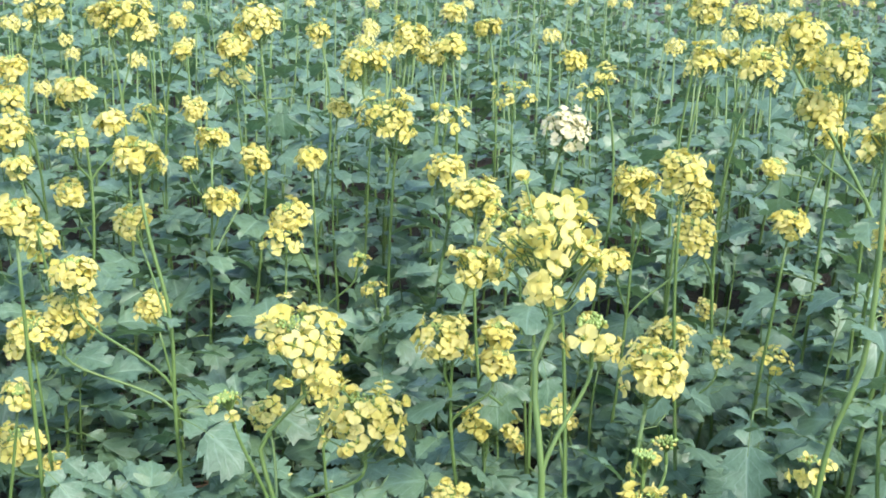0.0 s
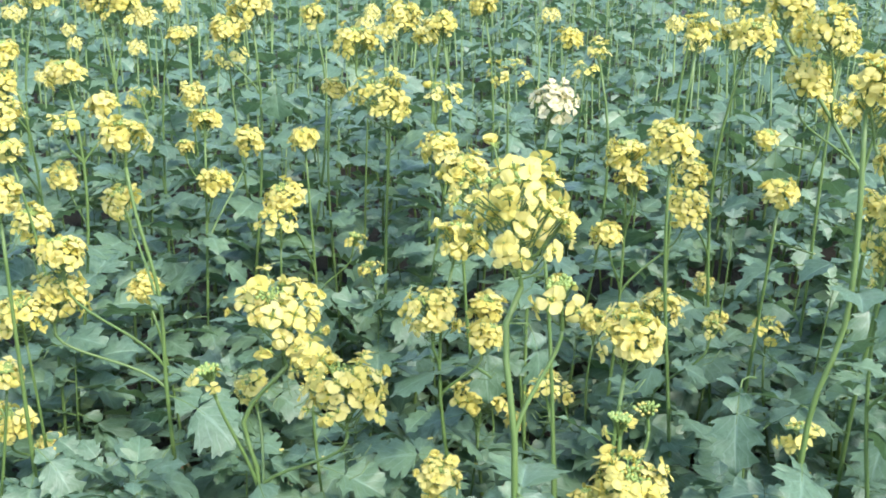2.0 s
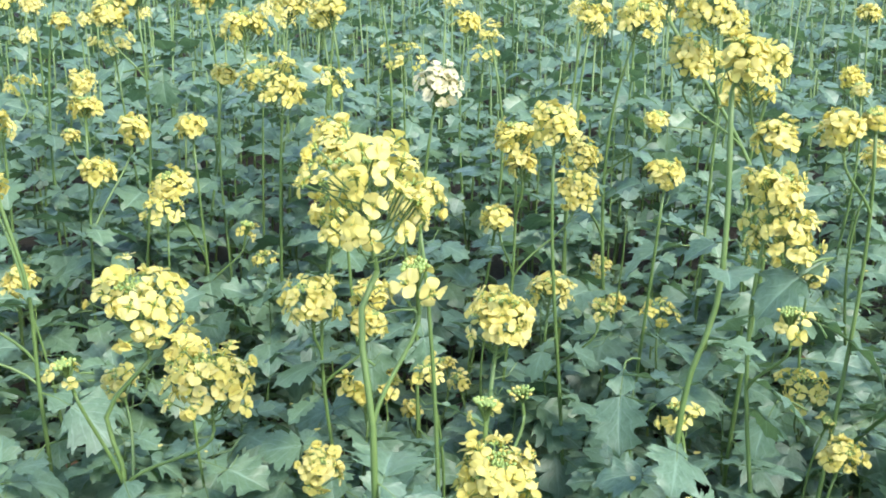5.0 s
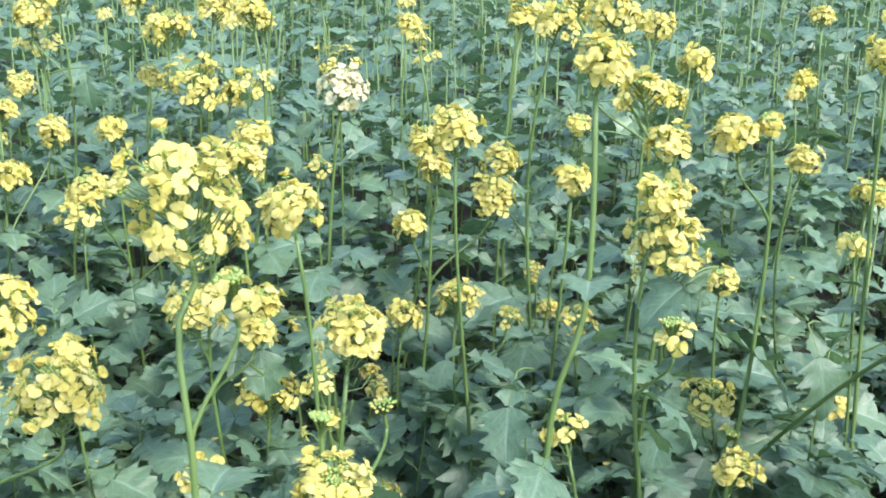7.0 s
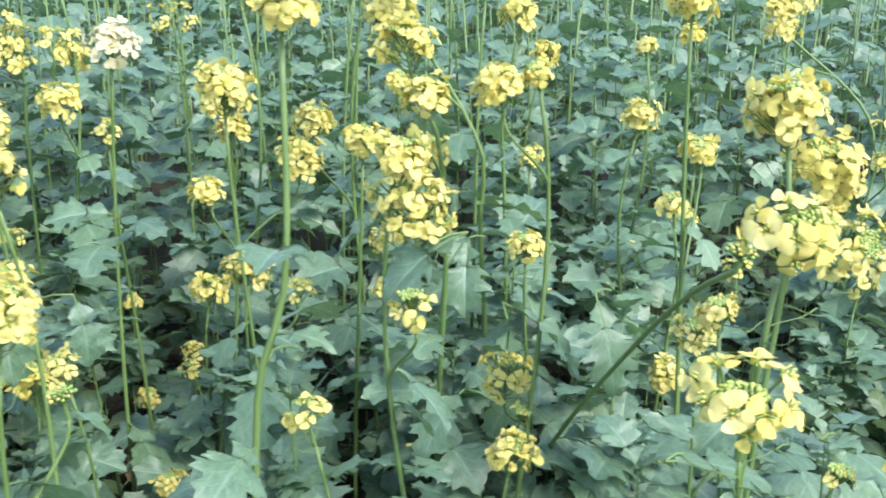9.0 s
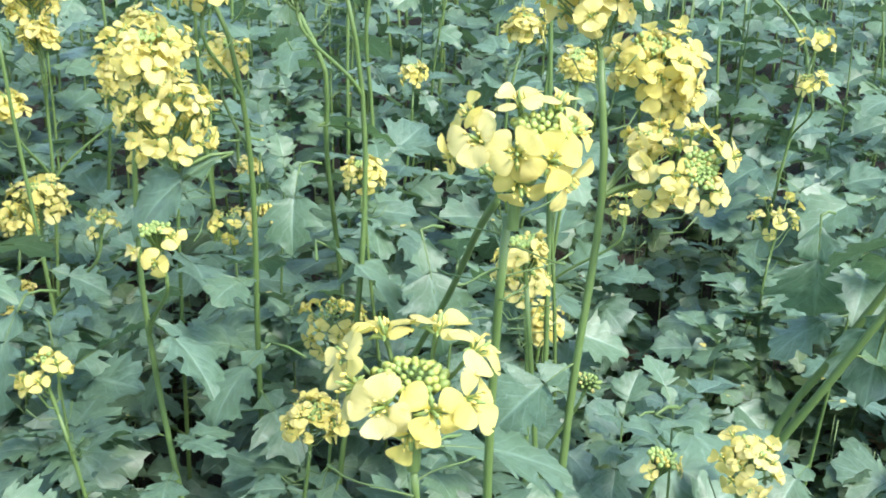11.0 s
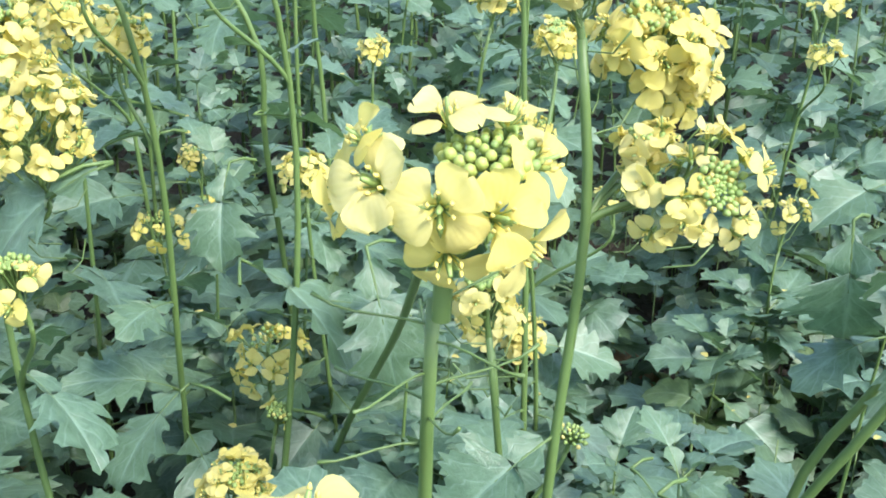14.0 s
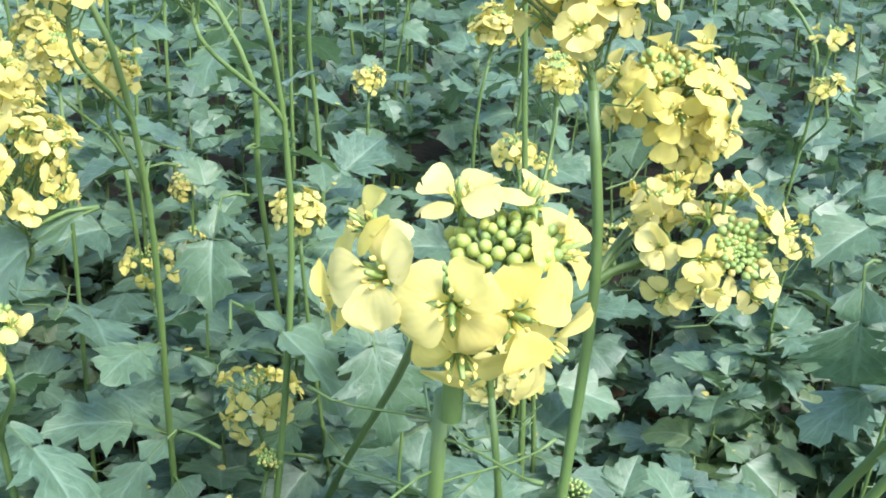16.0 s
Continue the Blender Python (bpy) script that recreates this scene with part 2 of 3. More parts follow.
def bud(build, at, d, size, mat, sides=5):
    m = turn_to(d).to_3x3()
    rings = [(0.0, 0.45), (0.3, 0.95), (0.62, 0.9), (0.9, 0.45)]
    verts = [at + m @ Vector((math.cos(2 * math.pi * k / sides) * r * size * 0.46, math.sin(2 * math.pi * k / sides) * r * size * 0.46, h * size)) for h, r in rings for k in range(sides)]
    faces = [(i * sides + k, i * sides + (k + 1) % sides, (i + 1) * sides + (k + 1) % sides, (i + 1) * sides + k) for i in range(3) for k in range(sides)]
    faces.append(tuple(range(3 * sides, 4 * sides)))
    build.add(verts, faces, mat)


# Kinds of head: open flowers at the usual size, widest and least angle from the axis, buds, colour.
HEADS = {
    "full": (36, 120, 46, 40, "yellow"),
    "side": (16, 112, 55, 60, "yellow"),
    "loose": (10, 105, 50, 12, "yellow"),
    "bud": (5, 112, 62, 34, "yellow"),
    "budonly": (0, 0, 0, 30, "yellow"),
    "seed": (20, 112, 62, 22, "yellow"),
    "white": (34, 115, 10, 6, "cream"),
}


def flower_head(parent, at, axis, d, kind, fine, rng, joined_flowers=False):
    """A raceme: buds crowded at the crown and open flowers on thin stalks round them."""
    count, widest, least, buds, colour = HEADS[kind]
    size = 1.0 if d > 0.033 else 0.8
    count = round(count * max(0.5, min(1.5, (d / 0.045) ** 1.2)))
    reach = max(0.3 * d, 0.5 * d - 0.007 * size)
    squash = rng.uniform(0.85, 1.3)
    b = Build()
    tube(b, [(0, 0, -0.62 * d), (0, 0, -0.2 * d), (0, 0, 0.12 * d)], [0.0014, 0.0012, 0.0009], STEM, 6)
    spots, gap = [], rng.uniform(0, 6.28)
    for i in range(count):
        t = i / max(1, count - 1)
        tilt = radians(widest + (least - widest) * t + rng.uniform(-14, 14))
        round_ = i * 2.39996 + rng.uniform(-0.35, 0.35)
        way = Vector((math.sin(tilt) * math.cos(round_), math.sin(tilt) * math.sin(round_), math.cos(tilt)))
        if kind in ("full", "loose") and tilt > 1.2 and math.cos(round_ - gap) > 0.88:
            continue
        p = Vector((way.x, way.y, way.z * squash)) * reach * rng.uniform(0.66, 1.3)
        face_tilt = tilt * 0.74 - 0.1 + rng.uniform(-0.6, 0.6)
        face = Vector((math.sin(face_tilt) * math.cos(round_), math.sin(face_tilt) * math.sin(round_), math.cos(face_tilt)))
        root = Vector((0, 0, (-0.55 + 0.6 * t) * d))
        tube(b, curve(root, root + way * d * 0.16, p - face * 0.006, p, 4), [0.0006, 0.0005, 0.0005, 0.0007], STEM, 4, False)
        spots.append((p, face))
    crown = Vector((0, 0, 0.16 * d))
    spread = 100 if not count else max(least, 55)
    for i in range(buds):
        t = (i + 0.5) / buds
        tilt, round_ = radians(spread) * math.sqrt(t), i * 2.39996
        way = Vector((math.sin(tilt) * math.cos(round_), math.sin(tilt) * math.sin(round_), math.cos(tilt)))
        p = crown + Vector((way.x, way.y, way.z * 0.7)) * (0.10 + 0.12 * t) * max(d, 0.03) * rng.uniform(0.9, 1.15)
        bud(b, p, way + Vector((0, 0, 0.5)), rng.uniform(0.0021, 0.003) * (0.75 + 0.5 * t), BUD if rng.random() < 0.85 else PETAL)
        if kind in ("budonly", "bud"):
            tube(b, [(0, 0, -0.2 * d), p], [0.0005, 0.0005], STEM, 4, False)
    if joined_flowers:
        for p, face in spots:
            b.merge(rng.choice(LOW_FLOWERS), Matrix.Translation(p) @ turn_to(face) @ Matrix.Rotation(rng.uniform(0, 6.3), 4, "Z") @ Matrix.Scale(size * rng.uniform(0.9, 1.1), 4))
        spots = []
    head = part("flower_head", b.mesh("flower_head"), parent, Matrix.Translation(at) @ turn_to(axis) @ Matrix.Rotation(rng.uniform(0, 6.3), 4, "Z"))
    variants = FLOWERS["fine" if fine else "plain", colour]
    for p, face in spots:
        s = size * rng.uniform(0.74, 1.12)
        part("flower", rng.choice(variants), head, Matrix.Translation(p) @ turn_to(face) @ Matrix.Rotation(rng.uniform(0, 6.3), 4, "Z") @ Matrix.Scale(s, 4))
    return head


# The two heads that the camera comes close to: flowers as offset from the middle, the way they face, size, in cm.
NEAR_HEADS = {
    "near_top": (
        Vector((0.95, 0.35, 0.45)),
        [
            ((-1.3, 0.1, 0.75), (-0.9, -0.3, 0.8), 1.0), ((-1.1, -0.45, 0.15), (-0.6, -0.8, 0.55), 1.18), ((-0.1, -1.15, 0.0), (-0.1, -1.0, 0.25), 1.2),
            ((0.85, -0.95, -0.3), (0.35, -0.95, 0.35), 1.12), ((0.05, -0.75, -1.05), (0.05, -0.9, -0.3), 1.08), ((1.3, -0.5, -0.95), (0.7, -0.7, -0.35), 1.15),
            ((1.6, 0.1, 0.25), (0.85, -0.3, 0.5), 1.15), ((0.2, 0.95, 0.8), (-0.1, -0.1, 1.0), 1.05), ((1.3, 1.0, 0.75), (0.4, 0.0, 0.9), 1.05), ((-1.75, 0.1, -0.4), (-1.0, 0.1, -0.1), 0.85),
        ],
    ),
    "near_low": (
        Vector((-0.1, 0.0, 0.1)),
        [
            ((-1.5, -0.35, 0.0), (-0.9, -0.3, 0.45), 1.15), ((-0.8, -1.2, -0.1), (-0.45, -0.9, 0.4), 1.12), ((0.45, -1.35, -0.15), (0.2, -1.0, 0.35), 1.18),
            ((1.35, -0.7, -0.2), (0.8, -0.6, 0.2), 1.12), ((1.6, 0.35, 0.6), (0.7, -0.2, 0.7), 1.15), ((0.65, 1.2, 0.8), (0.2, 0.1, 0.95), 1.12),
            ((-0.75, 1.1, 0.75), (-0.3, 0.1, 0.95), 1.12), ((-1.6, 0.6, 0.35), (-0.8, 0.0, 0.6), 1.08), ((-0.1, -1.1, -1.0), (0.0, -1.0, -0.2), 1.0),
        ],
    ),
}


def near_head(parent, at, kind, rng):
    """A head of few wide flowers hanging round a crowded crown of buds."""
    crown, flowers = NEAR_HEADS[kind]
    b = Build()
    foot = Vector((0, 0, -0.028))
    tube(b, [foot, Vector((0.001, 0, -0.012)), crown * 0.006, crown * 0.01], [0.002, 0.0018, 0.0015, 0.001], STEM, 8)
    for i in range(48):
        t = (i + 0.5) / 48
        tilt, round_ = radians(78) * math.sqrt(t), i * 2.39996
        way = Vector((math.sin(tilt) * math.cos(round_), math.sin(tilt) * math.sin(round_), math.cos(tilt)))
        p = crown * 0.01 + Vector((way.x, way.y, way.z * 0.62 - 0.35)) * (0.0068 + 0.0022 * t) * rng.uniform(0.9, 1.12)
        bud(b, p, way + Vector((0, 0, 0.45)), rng.uniform(0.0023, 0.0031) * (0.7 + 0.6 * t), rng.choice((BUD, BUD_YOUNG, BUD_YOUNG)), 7)
        tube(b, [crown * 0.006, p], [0.0005, 0.0005], STEM, 4, False)
    head = part("flower_head", b.mesh("flower_head"), parent, Matrix.Translation(at))
    for k, (offset, face, size) in enumerate(flowers):
        p, face = Vector(offset) * 0.01, Vector(face).normalized()
        stalk = Build()
        root = foot * rng.uniform(0.1, 0.6)
        tube(stalk, curve(root, root + Vector((p.x, p.y, 0)) * 0.5, p - face * 0.007, p, 7), [0.0007, 0.0006, 0.0006, 0.0006, 0.0006, 0.0007, 0.0009], STEM, 6, False)
        part("flower_stalk", stalk.mesh("flower_stalk"), head)
        part("flower", FLOWERS["fine", "yellow"][k % 6], head, Matrix.Translation(p) @ turn_to(face) @ Matrix.Rotation(rng.uniform(0, 6.3), 4, "Z") @ Matrix.Scale(size, 4))
    return head


# ---- leaves ----
def lobed_leaf(rng, teeth, cols, mat, stalk=True, wide=0.37, round_=0.0):
    """A mustard leaf one unit long: leaf stalk, small side lobes, and a broad end lobe cut into shallow lobes with uneven teeth."""
    droop, fold, ripple = rng.uniform(0.25, 1.3), rng.uniform(0.0, 0.55), rng.uniform(0.012, 0.032)
    swing, phase, curl = rng.uniform(-0.4, 0.4), rng.uniform(0, 6.28), rng.uniform(-0.25, 0.35)
    wide, start = wide * rng.uniform(0.85, 1.15), rng.uniform(0.36, 0.46) - 0.2 * round_

    def bend(x, y, a=0.0, side=0):
        z = -(1 - math.cos(y * droop)) / droop + fold * abs(x) - (0.9 * fold + curl) * x * x * 1.6
        z += ripple * (math.sin(13 * y + 2 * side + phase) + 0.8 * math.sin(31 * y + side + 2 * phase)) * a * a
        return (x + swing * y * y * 0.35, math.sin(y * droop) / droop, z)

    b = Build()
    if stalk:
        tube(b, [Vector(bend(0, 0.12 * i)) - Vector((0, 0, 0.004)) for i in range(6)], [0.013 - 0.0016 * i for i in range(6)], STEM, 4, False)
    verts, uvs, faces = [], [], []
    for side in (-1, 1):
        lobes = [start + (1 - start) * f + rng.uniform(-0.02, 0.02) for f in rng.choice(((0.14, 0.46, 0.76), (0.1, 0.36, 0.64), (0.1, 0.34, 0.58, 0.8)))]
        sinus = [(0.5 * (p + q) + 0.01, rng.uniform(0.25, 0.58) * (1 - 0.7 * round_)) for p, q in zip(lobes, lobes[1:] + [1.02])]
        first = 0.1 if stalk else 0.12
        edge = []
        for k in range(2 * teeth + 1):
            y = first + (1 - first) * (k / (2 * teeth)) ** 0.9
            if y < start:
                q = (y - first) / (start - first)
                w = full = wide * (0.08 + 0.5 * max(0.0, math.sin(math.pi * (q * 1.25 - 0.12))) * (0.5 + 0.5 * q))
            else:
                q = (y - start) / (1 - start)
                w = wide * max(0.0, math.sin(math.pi * (0.05 + 0.95 * q) ** 0.8)) ** 0.75
                full = w
                for at, deep in sinus:
                    w *= 1 - deep * max(0.0, 1 - abs(y - at) / 0.06) ** 0.8
            w *= rng.uniform(1.0, 1.12) if k % 2 else rng.uniform(0.82, 0.94)
            mid = max(0.06, y - 0.4 * full)
            edge.append((mid, mid + (y - mid) * min(1.1, w / max(full, 0.001)), w if k < 2 * teeth else 0.0))
        base = len(verts)
        for mid, y, w in edge:
            for c in range(cols):
                a = c / (cols - 1)
                yy = mid + (y - mid) * a
                verts.append(bend(side * w * a, yy, a, side))
                uvs.append((0.5 + 0.5 * side * a, mid))
        for r in range(len(edge) - 1):
            for c in range(cols - 1):
                p = base + r * cols + c
                quad = (p, p + 1, p + cols + 1, p + cols)
                faces.append(quad if side > 0 else quad[::-1])
    b.add(verts, faces, mat, uvs)
    return b


rng = random.Random(11)
LEAVES = [lobed_leaf(rng, rng.choice((13, 16)), 4, LEAF).mesh("lobed_leaf") for _ in range(16)]
LEAVES_PLAIN = [lobed_leaf(rng, 13, 3, LEAF).mesh("lobed_leaf") for _ in range(12)]
LEAVES_FAR = [lobed_leaf(rng, 10, 3, LEAF).mesh("lobed_leaf") for _ in range(10)]
LOW_LEAVES = [lobed_leaf(rng, 5, 2, LEAF, False) for _ in range(8)]
LEAF_LOW_GREEN = [lobed_leaf(rng, 6, 2, LEAF, False) for _ in range(8)]


def leaf_pose(at, round_, rise, size, roll=0.0):
    return Matrix.Translation(at) @ Matrix.Rotation(round_, 4, "Z") @ Matrix.Rotation(rise, 4, "X") @ Matrix.Rotation(roll, 4, "Y") @ Matrix.Scale(size, 4)


# ---- plants ----
HEAD_PLACES = []
OPEN_WAY = Vector((0.0, -0.86, 0.5)).normalized()


def crowds_a_head(p):
    """Leaves do not grow over the open side of a flower head, where the light comes in."""
    for h in HEAD_PLACES:
        v = p - h
        for way, far_off in ((OPEN_WAY, 0.3), (Vector((0, 0, 1)), 0.15), (sun_way, 0.35 if h.z < 0.33 else 0.1)):
            along = v.dot(way)
            if -0.01 < along < far_off and (v - way * along).length < (0.027 if h.z > 0.33 else 0.038):
                return True
    return False


def mustard(x, y, heads, fine, rng, leaves=9, label="", tall=0.0, joined_flowers=False, via=()):
    """A mustard plant: heads as (x, y, z, width, kind) in the world; the stem rises from (x, y)."""
    root = new("mustard_plant")
    root.matrix_basis = Matrix.Translation((x, y, 0))
    tagged(root, label or "flowering mustard plant with yellow heads on a ridged green stem", "mustard plant", "mustard plants in the field")
    base = Vector((0, 0, 0))
    b = Build()
    top = max([h[2] for h in heads], default=tall)
    spine = None
    for n, (hx, hy, hz, d, kind) in enumerate(sorted(heads, key=lambda h: -h[2]) or [(x + rng.uniform(-0.03, 0.03), y + rng.uniform(-0.03, 0.03), tall, 0.0, "")]):
        at = Vector((hx - x, hy - y, hz))
        axis = Vector((rng.uniform(-0.25, 0.25), rng.uniform(-0.3, 0.12), 1))
        if kind == "side":
            axis = Vector((0.35, -0.9, 0.5))
        axis.normalize()
        end = at - axis * 0.6 * d
        if n == 0 and via:
            path = glide([base] + [Vector(p) - Vector((x, y, 0)) for p in via if p[2] < end.z - 0.012] + [end], 26)
            spine, thick = path, 0.0013 + 0.0022 * top
            radii = [thick * (1 - 0.3 * i / 25) for i in range(26)]
        elif n == 0:
            lean = Vector((at.x, at.y, 0))
            path = curve(base, base + lean * 0.15 + Vector((rng.uniform(-0.015, 0.015), rng.uniform(-0.015, 0.015), top * 0.4)), end - axis * top * 0.3, end, 14)
            thick = 0.0013 + 0.0021 * top
            radii = [thick * (1 - (0.4 if d else 0.85) * i / 13) for i in range(14)]
            spine = path
        else:
            fork = hz - 0.035 - rng.uniform(0, 0.03) - 0.95 * max(0.0, math.hypot(at.x - spine[-1].x, at.y - spine[-1].y) - 0.014)
            if "crooked" in label:
                fork = max(fork, via[-2][2] - 0.004)
            low = min(range(2, len(spine) - 2), key=lambda i: abs(spine[i].z - fork))
            start = spine[low]
            far_off = (end - start).length
            path = curve(start, start + (spine[low + 1] - spine[low]).normalized() * far_off * 0.15 + (end - start) * 0.22, end - axis * far_off * 0.25, end, 10)
            radii = [0.0014 - 0.0003 * i / 9 for i in range(10)]
        tube(b, path if d else path[:-2], radii, STEM, 8 if fine else 6)
        if d and kind in ("full", "loose", "seed") and hz > 0.25:
            # Old stalks and young pods on the stem below the head.
            for k in range(5 if fine else 3):
                p = end - axis * (0.004 + 0.007 * k)
                a = rng.uniform(0, 6.28)
                o = Vector((math.cos(a), math.sin(a), 0))
                tube(b, [p, p + o * 0.011 + Vector((0, 0, 0.001)), p + o * 0.017 + Vector((0, 0, 0.009))], [0.0004, 0.00032, 0.0004], STEM, 4)
        if kind in NEAR_HEADS:
            # Long spent stalks that have lost their petals.
            for k in range(10):
                p = end - axis * (0.003 + 0.0042 * k)
                a = k * 2.4 + 0.7
                o = Vector((math.cos(a), math.sin(a), 0))
                drop = rng.uniform(-0.006, 0.008)
                tube(b, curve(p, p + o * 0.009 + Vector((0, 0, 0.003)), p + o * 0.018 + Vector((0, 0, drop * 0.5)), p + o * 0.024 + Vector((0, 0, drop + 0.004)), 6), [0.0004, 0.0003, 0.0003, 0.0003, 0.0003, 0.0005], STEM, 5)
        if kind in NEAR_HEADS:
            near_head(root, at, kind, rng)
        elif d:
            flower_head(root, at, axis, d, kind, fine, rng, joined_flowers)
    part("stem", b.mesh("stem"), root)
    first = rng.uniform(0, 6.28)
    for k in range(leaves):
        t = (k + 0.6) / leaves
        reach = min(0.84, 0.3 + 0.75 * t) if not heads else 0.26 + 0.5 * t
        i = next(n for n, p in enumerate(spine) if p.z >= reach * top or n == len(spine) - 1)
        at = spine[max(0, i - 1)].lerp(spine[i], rng.random())
        size = (0.094 - 0.032 * t) * rng.uniform(0.6, 1.15) * (0.92 if fine else 1.0)
        for _ in range(5):
            m = leaf_pose(at, first + k * 2.4 + rng.uniform(-0.9, 0.9), rng.uniform(-0.3, 0.75), size, rng.uniform(-0.55, 0.55))
            if not any(crowds_a_head(root.location + m @ Vector(p)) for p in ((0, 0.35, 0), (0.2, 0.7, 0), (-0.2, 0.7, 0), (0.35, 0.6, 0), (-0.35, 0.6, 0), (0, 0.65, 0), (0, 0.95, -0.1))):
                part("leaf", rng.choice(LEAVES if fine else LEAVES_FAR if joined_flowers or y > 1.3 else LEAVES_PLAIN), root, m)
                break
    if not heads:
        # The youngest leaves at the tip of a plant that does not flower yet.
        for k in range(4):
            part("leaf", rng.choice(LEAVES_FAR), root, leaf_pose(spine[-3 - k % 2], first + k * 1.7, rng.uniform(0.5, 1.1), rng.uniform(0.025, 0.045), rng.uniform(-0.4, 0.4)))
    return root


# ---- ground ----
def ground():
    b = Build()
    xs = [-60, -20, -8, -4] + [-2.0 + 0.05 * i for i in range(91)] + [4, 9, 22, 60]
    ys = [-60, -20, -8, -3, -1.5] + [-0.8 + 0.05 * i for i in range(91)] + [5, 9, 22, 60]
    verts = []
    for y in ys:
        for x in xs:
            p = Vector((x, y, 0))
            verts.append((x, y, 0.012 * noise.noise(p * 7) + 0.012 * noise.noise(p * 19) - 0.008))
    b.add(verts, grid_faces(len(ys), len(xs)), SOIL)
    tagged(new("ground", b.mesh("ground")), "dark crumbly soil under the mustard plants", "soil", kind="structure")


ground()

# ---- plants by place ----
plan = []


def plant(x, y, heads, label, leaves=14, via=()):
    plan.append((x, y, heads, label, leaves, via))
    HEAD_PLACES.extend(Vector(h[:3]) for h in heads)


plant(0.543, 0.600, [(0.548, 0.588, 0.538, 0.044, "near_top"), (0.5165, 0.532, 0.488, 0.048, "near_low")], "mustard plant with a large yellow head of wide-open flowers", 5)
plant(0.096, 0.575, [(0.083, 0.613, 0.561, 0.071, "full"), (0.111, 0.600, 0.519, 0.034, "bud"), (0.152, 0.634, 0.426, 0.028, "bud")], "branched mustard plant with a cluster of yellow flower heads", via=((0.089, 0.59, 0.434), (0.082, 0.605, 0.497), (0.076, 0.61, 0.525),))
plant(0.143, 0.628, [(0.158, 0.623, 0.390, 0.049, "full")], "mustard plant with a single domed yellow flower head")
plant(0.636, 0.661, [(0.666, 0.673, 0.367, 0.033, "full")], "mustard plant with a single domed yellow flower head", 5)
plant(0.663, 0.687, [(0.633, 0.699, 0.348, 0.028, "bud")], "mustard plant topped with green buds and few open flowers", 5)
plant(0.170, 0.755, [(0.165, 0.708, 0.455, 0.047, "full"), (0.184, 0.736, 0.389, 0.022, "budonly")], "mustard plant with two yellow flower heads on forked stems")
plant(-0.076, 0.730, [(-0.069, 0.744, 0.449, 0.063, "full"), (-0.111, 0.718, 0.413, 0.027, "bud"), (-0.020, 0.719, 0.407, 0.056, "full"), (-0.103, 0.809, 0.365, 0.030, "full")], "branched mustard plant with a cluster of yellow flower heads", via=((-0.085, 0.735, 0.338), (-0.094, 0.74, 0.374), (-0.084, 0.742, 0.408),))
plant(0.586, 0.735, [(0.597, 0.748, 0.556, 0.049, "full"), (0.631, 0.766, 0.519, 0.046, "full"), (0.640, 0.770, 0.503, 0.028, "full"), (0.628, 0.748, 0.488, 0.021, "full"), (0.639, 0.726, 0.482, 0.044, "side")], "tall branched mustard plant with a crooked stem and crowded yellow heads", 5, via=((0.591, 0.737, 0.2), (0.598, 0.74, 0.36), (0.607, 0.745, 0.467), (0.594, 0.75, 0.533)))
plant(0.599, 0.749, [(0.575, 0.762, 0.428, 0.028, "full")], "mustard plant with a single domed yellow flower head", 5)
plant(0.462, 1.150, [(0.552, 0.660, 0.501, 0.014, "budonly")], "leaning mustard plant with a long bare green stem", 4, via=((0.516, 0.95, 0.253), (0.543, 0.85, 0.365), (0.55, 0.74, 0.449)))
plant(0.279, 0.740, [(0.320, 0.765, 0.614, 0.039, "full")], "tall mustard plant with a single dense yellow flower head", via=((0.296, 0.745, 0.386), (0.313, 0.75, 0.446), (0.317, 0.755, 0.5),))
plant(-0.290, 0.843, [(-0.290, 0.825, 0.507, 0.035, "full")], "tall mustard plant with a single dense yellow flower head")
plant(0.339, 0.844, [(0.317, 0.831, 0.327, 0.039, "loose")], "mustard plant with a sparse loose yellow flower head")
plant(0.583, 0.841, [(0.585, 0.839, 0.380, 0.033, "full"), (0.626, 0.843, 0.312, 0.013, "budonly")], "mustard plant with two yellow flower heads on forked stems", 5)
plant(-0.335, 0.841, [(-0.305, 0.841, 0.355, 0.027, "full")], "mustard plant with a single domed yellow flower head")
plant(0.404, 0.838, [(0.381, 0.850, 0.503, 0.044, "full"), (0.389, 0.856, 0.466, 0.060, "full"), (0.389, 0.815, 0.413, 0.034, "bud")], "branched mustard plant with a cluster of yellow flower heads")
plant(0.141, 0.838, [(0.113, 0.856, 0.492, 0.045, "full")], "mustard plant with a single domed yellow flower head")
plant(0.442, 0.844, [(0.463, 0.864, 0.275, 0.037, "full")], "short mustard plant with a small yellow head among leaves")
plant(0.046, 0.847, [(0.037, 0.866, 0.264, 0.040, "full")], "short mustard plant with a small yellow head among leaves")
plant(-0.323, 0.932, [(-0.322, 0.917, 0.377, 0.048, "full"), (-0.330, 0.890, 0.288, 0.041, "full")], "mustard plant with two yellow flower heads on forked stems")
plant(0.140, 0.932, [(0.126, 0.921, 0.322, 0.036, "loose")], "mustard plant with a sparse loose yellow flower head")
plant(-0.048, 0.932, [(-0.075, 0.922, 0.344, 0.039, "full")], "short mustard plant with a small yellow head among leaves")
plant(0.464, 0.929, [(0.481, 0.929, 0.543, 0.022, "full"), (0.455, 0.927, 0.535, 0.041, "full")], "mustard plant with two yellow flower heads on forked stems")
plant(0.080, 0.928, [(0.050, 0.931, 0.450, 0.047, "full"), (0.027, 0.927, 0.386, 0.053, "full"), (0.074, 0.938, 0.362, 0.034, "full")], "branched mustard plant with a cluster of yellow flower heads")
